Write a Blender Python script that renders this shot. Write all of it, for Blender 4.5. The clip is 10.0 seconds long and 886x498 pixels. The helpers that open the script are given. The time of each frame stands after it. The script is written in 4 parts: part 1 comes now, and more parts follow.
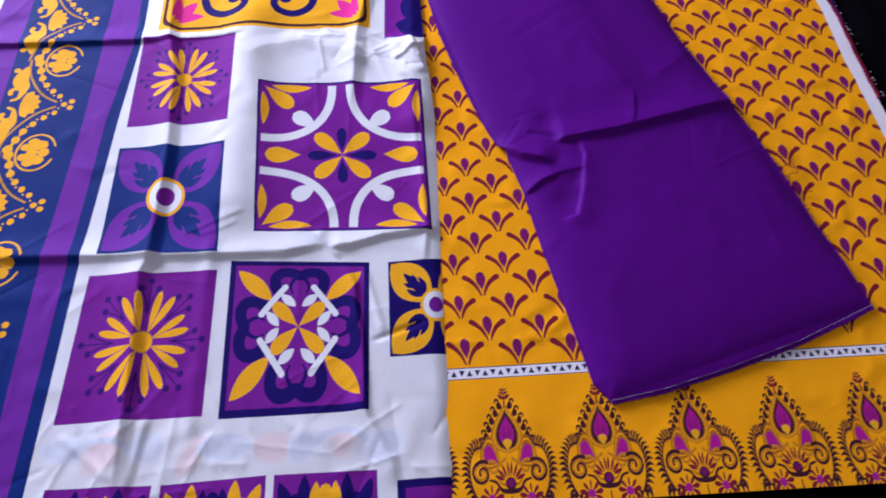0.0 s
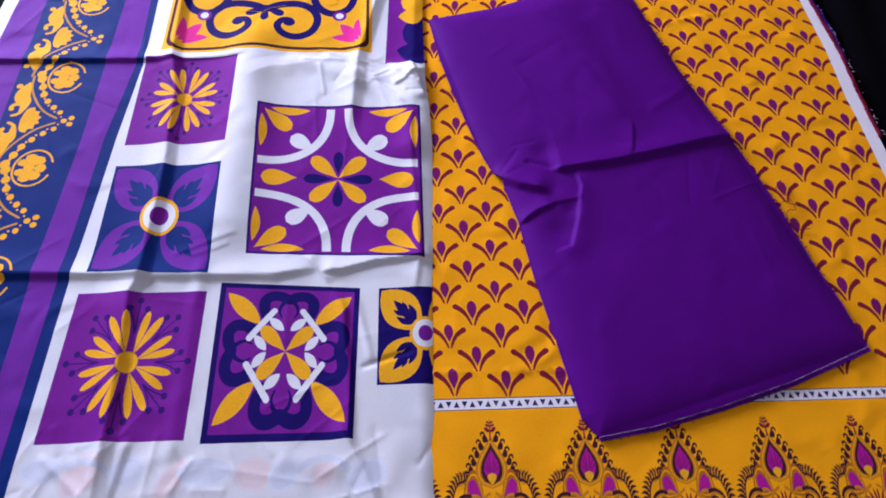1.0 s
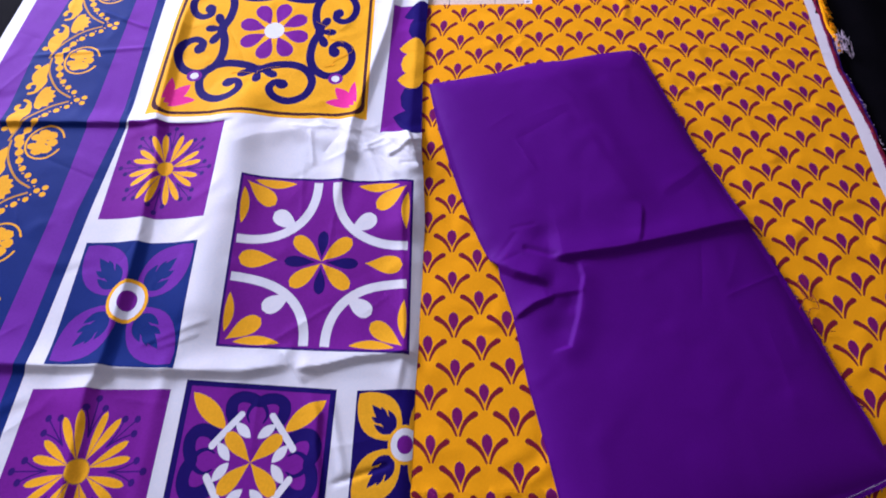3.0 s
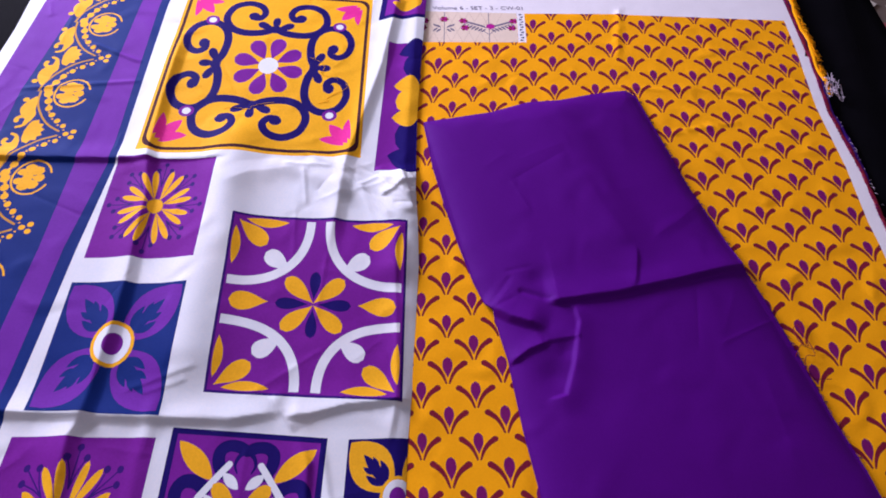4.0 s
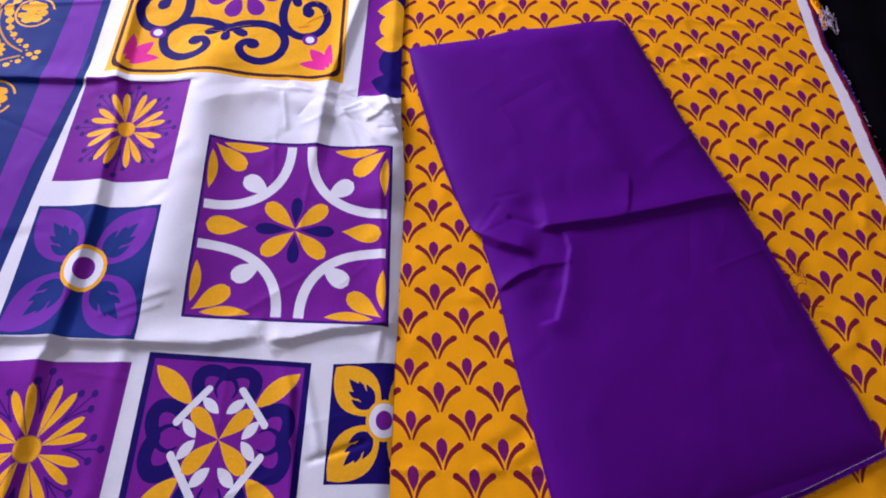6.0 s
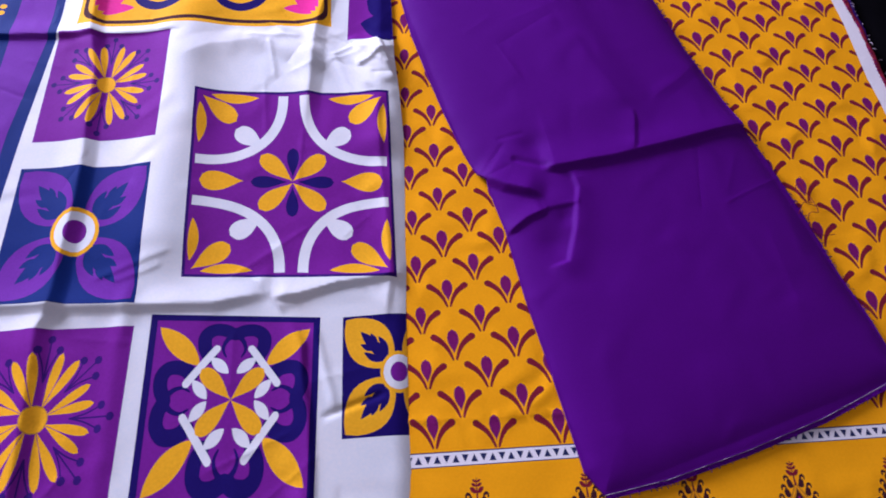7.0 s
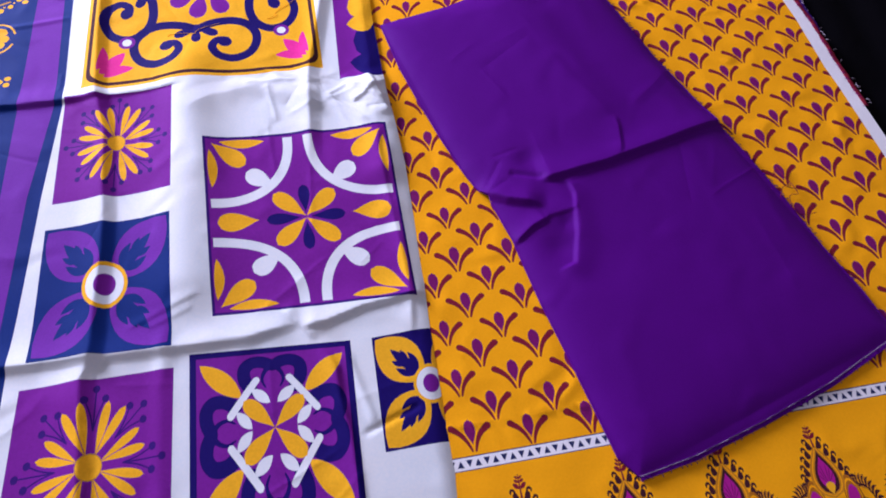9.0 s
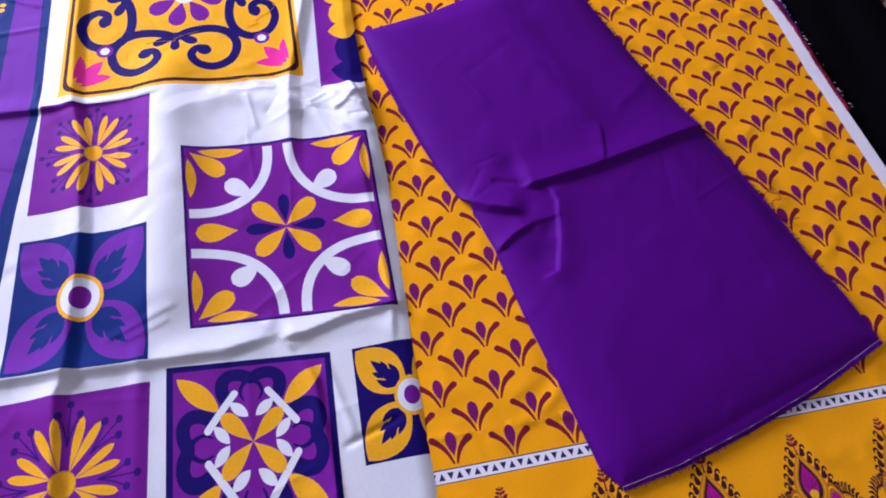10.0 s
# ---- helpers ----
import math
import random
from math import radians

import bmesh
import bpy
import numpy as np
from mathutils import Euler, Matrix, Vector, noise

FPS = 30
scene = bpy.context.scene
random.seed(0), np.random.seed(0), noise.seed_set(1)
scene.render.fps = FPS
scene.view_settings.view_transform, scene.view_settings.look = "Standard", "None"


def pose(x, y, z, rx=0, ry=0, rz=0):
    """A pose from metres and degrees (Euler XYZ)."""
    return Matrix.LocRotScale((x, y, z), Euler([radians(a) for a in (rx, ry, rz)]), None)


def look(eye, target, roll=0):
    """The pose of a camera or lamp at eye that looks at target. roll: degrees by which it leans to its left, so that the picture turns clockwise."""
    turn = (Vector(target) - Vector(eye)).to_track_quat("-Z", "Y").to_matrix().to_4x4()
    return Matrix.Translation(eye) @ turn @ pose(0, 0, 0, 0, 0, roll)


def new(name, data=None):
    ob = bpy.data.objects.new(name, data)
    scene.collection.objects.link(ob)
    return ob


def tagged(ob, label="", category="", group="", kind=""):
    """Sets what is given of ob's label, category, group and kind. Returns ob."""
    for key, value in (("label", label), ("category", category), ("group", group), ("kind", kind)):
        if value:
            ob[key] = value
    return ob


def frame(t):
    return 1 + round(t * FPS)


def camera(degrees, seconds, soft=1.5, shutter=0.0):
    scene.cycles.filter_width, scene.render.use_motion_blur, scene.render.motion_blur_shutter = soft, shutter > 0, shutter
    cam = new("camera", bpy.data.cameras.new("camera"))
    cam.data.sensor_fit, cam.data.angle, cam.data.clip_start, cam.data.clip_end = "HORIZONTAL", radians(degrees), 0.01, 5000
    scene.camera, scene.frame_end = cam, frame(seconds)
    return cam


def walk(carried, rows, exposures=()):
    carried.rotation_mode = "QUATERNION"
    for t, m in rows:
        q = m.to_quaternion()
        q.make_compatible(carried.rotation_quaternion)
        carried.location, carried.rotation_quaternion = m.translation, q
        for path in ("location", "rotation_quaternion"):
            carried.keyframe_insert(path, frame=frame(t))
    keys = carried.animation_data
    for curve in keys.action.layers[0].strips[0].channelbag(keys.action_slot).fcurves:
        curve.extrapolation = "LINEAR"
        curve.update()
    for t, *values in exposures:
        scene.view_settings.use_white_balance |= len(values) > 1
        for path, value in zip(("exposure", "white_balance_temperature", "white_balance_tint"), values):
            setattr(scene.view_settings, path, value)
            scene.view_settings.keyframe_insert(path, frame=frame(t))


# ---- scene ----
cam = camera(67.1, 10.0, soft=1.8, shutter=0.5)
PATH = [
    (0, (0.063, -0.511, 0.631), (0.205, 0.52, -1.076), 6.3),
    (0.5, (0.067, -0.504, 0.641), (0.271, 0.537, -1.055), 9.6),
    (1, (0.078, -0.501, 0.633), (0.202, 0.58, -1.046), 6.9),
    (1.5, (0.1, -0.466, 0.638), (0.189, 0.571, -1.071), 8.8),
    (2, (0.087, -0.449, 0.644), (0.211, 0.631, -1.035), 9.3),
    (2.5, (0.102, -0.426, 0.635), (0.167, 0.684, -1.028), 5.7),
    (3, (0.11, -0.4, 0.632), (0.176, 0.721, -1.023), 5.9),
    (3.2, (0.109, -0.394, 0.634), (0.182, 0.75, -1.005), 6.5),
    (4.3, (0.099, -0.367, 0.636), (0.218, 0.81, -0.976), 8.6),
    (4.5, (0.102, -0.362, 0.635), (0.237, 0.796, -0.99), 9.5),
    (5, (0.095, -0.374, 0.62), (0.24, 0.748, -1.03), 10.5),
    (5.5, (0.097, -0.387, 0.603), (0.26, 0.7, -1.068), 11.3),
    (5.7, (0.099, -0.392, 0.601), (0.257, 0.7, -1.066), 11.1),
    (6.8, (0.086, -0.400, 0.563), (0.295, 0.612, -1.148), 10.9),
    (7, (0.08, -0.394, 0.566), (0.293, 0.584, -1.166), 11.2),
    (7.5, (0.052, -0.404, 0.562), (0.255, 0.58, -1.168), 6.9),
    (8, (0.049, -0.43, 0.554), (0.317, 0.517, -1.187), 8.3),
    (8.5, (0.03, -0.441, 0.58), (0.341, 0.552, -1.128), 9.4),
    (9, (0.041, -0.419, 0.587), (0.321, 0.626, -1.096), 7.4),
    (9.5, (0.049, -0.409, 0.583), (0.322, 0.626, -1.106), 6.8),
    (10, (0.054, -0.413, 0.586), (0.356, 0.637, -1.09), 7.8),
]
walk(cam, [(t, look(eye, target, roll)) for t, eye, target, roll in PATH],
     exposures=[(0, 0.0, 6500, 10), (2, 0.0, 6500, 13), (3, -0.02, 6550, 14), (4.3, -0.09, 6850, 18), (5.7, -0.12, 6850, 18),
                (7, 0.0, 6500, 16), (8.5, 0.05, 6500, 12), (10, 0.05, 6450, 14)])

# ---- world and light ----
world = bpy.data.worlds.new("daylight")
scene.world = world
world.use_nodes = True
wn = world.node_tree.nodes
sky = wn.new("ShaderNodeTexSky")
sky.sky_type, sky.sun_disc = "NISHITA", False
sky.sun_elevation, sky.sun_rotation = radians(40), radians(-35)
world.node_tree.links.new(sky.outputs[0], wn["Background"].inputs[0])
wn["Background"].inputs[1].default_value = 0.10


def lamp(name, eye, target, sx, sy, watts, colour):
    data = bpy.data.lights.new(name, "AREA")
    data.shape, data.size, data.size_y, data.energy, data.color = "RECTANGLE", sx, sy, watts, colour
    ob = new(name, data)
    ob.matrix_world = look(eye, target)
    return ob


# daylight that falls in through the window opening of the north wall
lamp("window_light", (-1.58, 1.64, 0.76), (0.0, 0.0, 0.0), 1.2, 0.85, 150, (0.79, 0.84, 1.10))

# ---- materials ----
def tree(name):
    m = bpy.data.materials.new(name)
    m.use_nodes = True
    return m, m.node_tree.nodes, m.node_tree.links, m.node_tree.nodes["Principled BSDF"]


def cloth(name, colour, rough=0.6, sheen=0.1, vary=0.10, weave=0.12, spec=0.3, tint=None, crease=0.12):
    """Woven cloth: two scales of tone, threads as fine relief."""
    m, n, l, b = tree(name)
    co = n.new("ShaderNodeTexCoord")
    big = n.new("ShaderNodeTexNoise")
    big.inputs["Scale"].default_value, big.inputs["Detail"].default_value = 14, 4
    fine = n.new("ShaderNodeTexNoise")
    fine.inputs["Scale"].default_value, fine.inputs["Detail"].default_value = 420, 2
    l.new(co.outputs["Object"], big.inputs["Vector"]), l.new(co.outputs["Object"], fine.inputs["Vector"])
    both = n.new("ShaderNodeMath")
    both.operation = "ADD"
    l.new(big.outputs[0], both.inputs[0]), l.new(fine.outputs[0], both.inputs[1])
    ramp = n.new("ShaderNodeMapRange")
    ramp.inputs["From Min"].default_value, ramp.inputs["From Max"].default_value = 0.6, 1.4
    l.new(both.outputs[0], ramp.inputs["Value"])
    mix = n.new("ShaderNodeMix")
    mix.data_type = "RGBA"
    other = tint or [min(1, c * (1 + vary)) for c in colour]
    mix.inputs[6].default_value = (*[c * (1 - vary) for c in colour], 1)
    mix.inputs[7].default_value = (*other, 1)
    l.new(ramp.outputs[0], mix.inputs[0]), l.new(mix.outputs[2], b.inputs["Base Color"])
    wx, wy = n.new("ShaderNodeTexWave"), n.new("ShaderNodeTexWave")
    wx.bands_direction, wy.bands_direction = "X", "Y"
    for w in (wx, wy):
        w.inputs["Scale"].default_value, w.inputs["Distortion"].default_value = 330, 1.2
        w.inputs["Detail Scale"].default_value = 3
        l.new(co.outputs["Object"], w.inputs["Vector"])
    add = n.new("ShaderNodeMath")
    add.operation = "ADD"
    l.new(wx.outputs["Fac"], add.inputs[0]), l.new(wy.outputs["Fac"], add.inputs[1])
    bump = n.new("ShaderNodeBump")
    bump.inputs["Strength"].default_value, bump.inputs["Distance"].default_value = weave, 0.0006
    l.new(add.outputs[0], bump.inputs["Height"])
    crumple = n.new("ShaderNodeTexNoise")
    crumple.noise_type = "RIDGED_MULTIFRACTAL"
    crumple.inputs["Scale"].default_value, crumple.inputs["Detail"].default_value = 19, 4
    crumple.inputs["Roughness"].default_value, crumple.inputs["Distortion"].default_value = 0.45, 0.6
    l.new(co.outputs["Object"], crumple.inputs["Vector"])
    bump2 = n.new("ShaderNodeBump")
    bump2.inputs["Strength"].default_value, bump2.inputs["Distance"].default_value = crease, 0.007
    l.new(crumple.outputs[0], bump2.inputs["Height"]), l.new(bump.outputs[0], bump2.inputs["Normal"])
    l.new(bump2.outputs[0], b.inputs["Normal"])
    b.inputs["Roughness"].default_value, b.inputs["Sheen Weight"].default_value = rough, sheen
    b.inputs["Specular IOR Level"].default_value = spec
    return m


def plaster(name, colour):
    m, n, l, b = tree(name)
    co, no = n.new("ShaderNodeTexCoord"), n.new("ShaderNodeTexNoise")
    no.inputs["Scale"].default_value, no.inputs["Detail"].default_value = 6, 6
    l.new(co.outputs["Object"], no.inputs["Vector"])
    mix = n.new("ShaderNodeMix")
    mix.data_type = "RGBA"
    mix.inputs[6].default_value, mix.inputs[7].default_value = (*[c * 0.92 for c in colour], 1), (*colour, 1)
    l.new(no.outputs[0], mix.inputs[0]), l.new(mix.outputs[2], b.inputs["Base Color"])
    bump = n.new("ShaderNodeBump")
    bump.inputs["Strength"].default_value = 0.1
    l.new(no.outputs[0], bump.inputs["Height"]), l.new(bump.outputs[0], b.inputs["Normal"])
    b.inputs["Roughness"].default_value = 0.85
    return m


SILK = dict(rough=0.62, sheen=0.0, spec=0.025, crease=0.36)
WHITE = cloth("white silk", (0.675, 0.695, 0.765), vary=0.04, tint=(0.76, 0.72, 0.745), **SILK)
PURPLE = cloth("purple print", (0.172, 0.014, 0.248), **SILK)
LILAC = cloth("violet print", (0.148, 0.022, 0.29), **SILK)
NAVY = cloth("navy print", (0.012, 0.005, 0.108), **SILK)
BLUE = cloth("blue border print", (0.006, 0.022, 0.15), **SILK)
GOLD = cloth("gold print", (0.84, 0.385, 0.018), **SILK)
BRONZE = cloth("bronze print", (0.55, 0.25, 0.03), **SILK)
PINK = cloth("pink print", (0.72, 0.03, 0.26), **SILK)
DUSK = cloth("dark violet print", (0.036, 0.008, 0.14), **SILK)
COTTON = dict(rough=0.8, sheen=0.0, spec=0.06)
AMBER = cloth("amber cotton", (0.96, 0.372, 0.006), vary=0.06, **dict(COTTON, crease=0.42))
PLUM = cloth("plum print", (0.18, 0.009, 0.115), **COTTON)
MAROON = cloth("maroon print", (0.20, 0.012, 0.03), **COTTON)
BROWN = cloth("dark brown print", (0.055, 0.012, 0.02), **COTTON)
RUST = cloth("rust print", (0.42, 0.13, 0.012), **COTTON)
TAN = cloth("tan print", (0.58, 0.21, 0.015), **COTTON)
MAGENTA = cloth("magenta print", (0.42, 0.012, 0.25), **COTTON)
INK = cloth("ink print", (0.02, 0.025, 0.09), **COTTON)
CREAM = cloth("white cotton", (0.80, 0.74, 0.80), vary=0.05, **COTTON)
BEIGE = cloth("beige print", (0.74, 0.58, 0.48), vary=0.08, **COTTON)
GREY_INK = cloth("grey ink", (0.16, 0.13, 0.20), **COTTON)
VIOLET = cloth("violet cotton", (0.086, 0.0016, 0.188), rough=0.65, sheen=0.0, vary=0.06, spec=0.06, crease=0.22)
THREAD = cloth("pale thread", (0.58, 0.46, 0.58), **COTTON)
BLACK = cloth("black cloth", (0.0022, 0.0018, 0.0032), rough=0.9, sheen=0.0, vary=0.4, spec=0.03)
WALL = plaster("wall plaster", (0.34, 0.31, 0.30))
CEILING = plaster("ceiling plaster", (0.75, 0.74, 0.72))
FLOOR = plaster("floor screed", (0.25, 0.2, 0.17))
RED = cloth("red wool", (0.30, 0.02, 0.03), rough=0.9, sheen=0.2)
RUG = cloth("brown wool", (0.10, 0.05, 0.03), rough=0.9, sheen=0.2)
PALE = cloth("cream wool", (0.6, 0.52, 0.45), rough=0.9, sheen=0.2)


# ---- mesh helpers ----
def part(name, bm, material, parent=None, label="", smooth=False):
    me = bpy.data.meshes.new(name)
    bm.normal_update()
    bm.to_mesh(me)
    bm.free()
    for m in material if isinstance(material, (list, tuple)) else [material]:
        me.materials.append(m)
    if smooth:
        me.polygons.foreach_set("use_smooth", [True] * len(me.polygons))
    ob = new(name, me)
    ob.parent = parent
    if label:
        ob["label"] = label
    return ob


def box(bm, x0, y0, z0, x1, y1, z1, bevel=0.0):
    m = Matrix.LocRotScale(((x0 + x1) / 2, (y0 + y1) / 2, (z0 + z1) / 2), None, (x1 - x0, y1 - y0, z1 - z0))
    made = bmesh.ops.create_cube(bm, size=1, matrix=m)
    if bevel:
        edges = list({e for v in made["verts"] for e in v.link_edges})
        bmesh.ops.bevel(bm, geom=edges, offset=bevel, segments=2, profile=0.5, affect="EDGES")
    return bm


# ---- drawing of prints: outlines on a plan, in metres or in a unit square ----
def oval(cx, cy, rx, ry=None, n=20, turn=0):
    ry = rx if ry is None else ry
    c, s = math.cos(radians(turn)), math.sin(radians(turn))
    pts = [(rx * math.cos(a), ry * math.sin(a)) for a in (2 * math.pi * i / n for i in range(n))]
    return [(cx + x * c - y * s, cy + x * s + y * c) for x, y in pts]


def along(a, b, outline):
    """An outline of (how far along, how far aside), laid from a to b; aside is a share of the length."""
    dx, dy = b[0] - a[0], b[1] - a[1]
    return [(a[0] + u * dx - v * dy, a[1] + u * dy + v * dx) for u, v in outline]


def petal(a, b, w, n=14, fat=0.68):
    """A drop: pointed at a, round at b; w is its width over its length."""
    half = []
    for i in range(n + 1):
        u = i / n
        half.append((u, w / 2 * (math.sin(math.pi / 2 * min(1, u / fat)) ** 1.3 if u < fat else math.sqrt(max(0, 1 - ((u - fat) / (1 - fat)) ** 2)))))
    return along(a, b, [(u, -v) for u, v in half] + [(u, v) for u, v in half[-2:0:-1]])


def leaf(a, b, w, n=10, bend=0.0):
    half = [(i / n, w / 2 * math.sin(math.pi * i / n) ** 0.8) for i in range(n + 1)]
    mid = lambda u: bend * math.sin(math.pi * u)
    return along(a, b, [(u, mid(u) - v) for u, v in half] + [(u, mid(u) + v) for u, v in half[-2:0:-1]])


def flowing(line, k=4):
    """A smooth line through the given points."""
    out = []
    n = len(line)
    for i in range(n - 1):
        p0, p1, p2, p3 = line[max(0, i - 1)], line[i], line[i + 1], line[min(n - 1, i + 2)]
        for q in range(k):
            t = q / k
            out.append(tuple(0.5 * (2 * p1[c] + (p2[c] - p0[c]) * t + (2 * p0[c] - 5 * p1[c] + 4 * p2[c] - p3[c]) * t * t + (3 * p1[c] - p0[c] - 3 * p2[c] + p3[c]) * t ** 3) for c in (0, 1)))
    return out + [line[-1]]


def stroke(line, w, w2=None, round_ends=True):
    """A line of even or changing width, as one outline."""
    w2 = w if w2 is None else w2
    if 3 <= len(line) <= 12:
        line = flowing(line)
    n = len(line)
    left, right = [], []
    for i, (x, y) in enumerate(line):
        ax, ay = line[max(0, i - 1)]
        bx, by = line[min(n - 1, i + 1)]
        d = math.hypot(bx - ax, by - ay) or 1
        k = (w + (w2 - w) * i / (n - 1)) / 2
        left.append((x - (by - ay) / d * k, y + (bx - ax) / d * k))
        right.append((x + (by - ay) / d * k, y - (bx - ax) / d * k))
    tip = []
    if round_ends:
        (x, y), (ax, ay) = line[-1], line[-2]
        d = math.hypot(x - ax, y - ay) or 1
        a = math.atan2(y - ay, x - ax)
        tip = [(x + w2 / 2 * math.cos(a + q), y + w2 / 2 * math.sin(a + q)) for q in (-1.05, -0.5, 0, 0.5, 1.05)]
        (x, y), (ax, ay) = line[0], line[1]
        a = math.atan2(y - ay, x - ax)
        if w > 0.4 * w2:
            return right + tip + left[::-1] + [(x + w / 2 * math.cos(a + q), y + w / 2 * math.sin(a + q)) for q in (-0.9, 0, 0.9)]
    return right + tip + left[::-1]


def arc(cx, cy, rx, ry, a0, a1, n=14):
    return [(cx + rx * math.cos(radians(a0 + (a1 - a0) * i / n)), cy + ry * math.sin(radians(a0 + (a1 - a0) * i / n))) for i in range(n + 1)]


def square_arc(cx, cy, rx, ry, a0, a1, n, power):
    """A quarter arc drawn out towards its corner."""
    pts = []
    for i in range(n + 1):
        c, d = math.cos(radians(a0 + (a1 - a0) * i / n)), math.sin(radians(a0 + (a1 - a0) * i / n))
        pts.append((cx + rx * math.copysign(abs(c) ** power, c), cy + ry * math.copysign(abs(d) ** power, d)))
    return pts


def spiral(cx, cy, r0, r1, a0, a1, n=24, sx=1.0, sy=1.0):
    pts = []
    for i in range(n + 1):
        u = i / n
        r, a = r0 + (r1 - r0) * u, radians(a0 + (a1 - a0) * u)
        pts.append((cx + sx * r * math.cos(a), cy + sy * r * math.sin(a)))
    return pts


def mirror(shapes, x=-1, y=1):
    return [(m, [(x * a, y * b) for a, b in pts]) for m, pts in shapes]


def turned(shapes, degrees, cx=0.0, cy=0.0, scale=1.0):
    c, s = math.cos(radians(degrees)) * scale, math.sin(radians(degrees)) * scale
    return [(m, [(cx + a * c - b * s, cy + a * s + b * c) for a, b in pts]) for m, pts in shapes]


def on_quad(shapes, tl, tr, br, bl, sag=0.0):
    """Shapes of the square from -1 to 1 laid on the four corners of a panel; sag: how far its middle is drawn up."""
    out = []
    for m, pts in shapes:
        q = []
        for u, v in pts:
            v = v + sag * (1 - v * v)
            s, t = (u + 1) / 2, (v + 1) / 2
            q.append(tuple((1 - t) * ((1 - s) * bl[k] + s * br[k]) + t * ((1 - s) * tl[k] + s * tr[k]) for k in (0, 1)))
        out.append((m, q))
    return out


def fine_square(r=1.0, n=6):
    side = [-r + 2 * r * i / n for i in range(n)]
    return [(a, -r) for a in side] + [(r, a) for a in side] + [(-a, r) for a in side] + [(-r, -a) for a in side]


def soft_square(r, corner=0.10):
    """A square with rounded corners."""
    out = []
    for k in range(4):
        a = 90 * k
        c, d = math.cos(radians(a + 45)) * math.sqrt(2) * (r - corner), math.sin(radians(a + 45)) * math.sqrt(2) * (r - corner)
        out += arc(c, d, corner, corner, a, a + 90, 6)
    return out


def area(pts):
    return sum(a[0] * b[1] - b[0] * a[1] for a, b in zip(pts, pts[1:] + pts[:1])) / 2


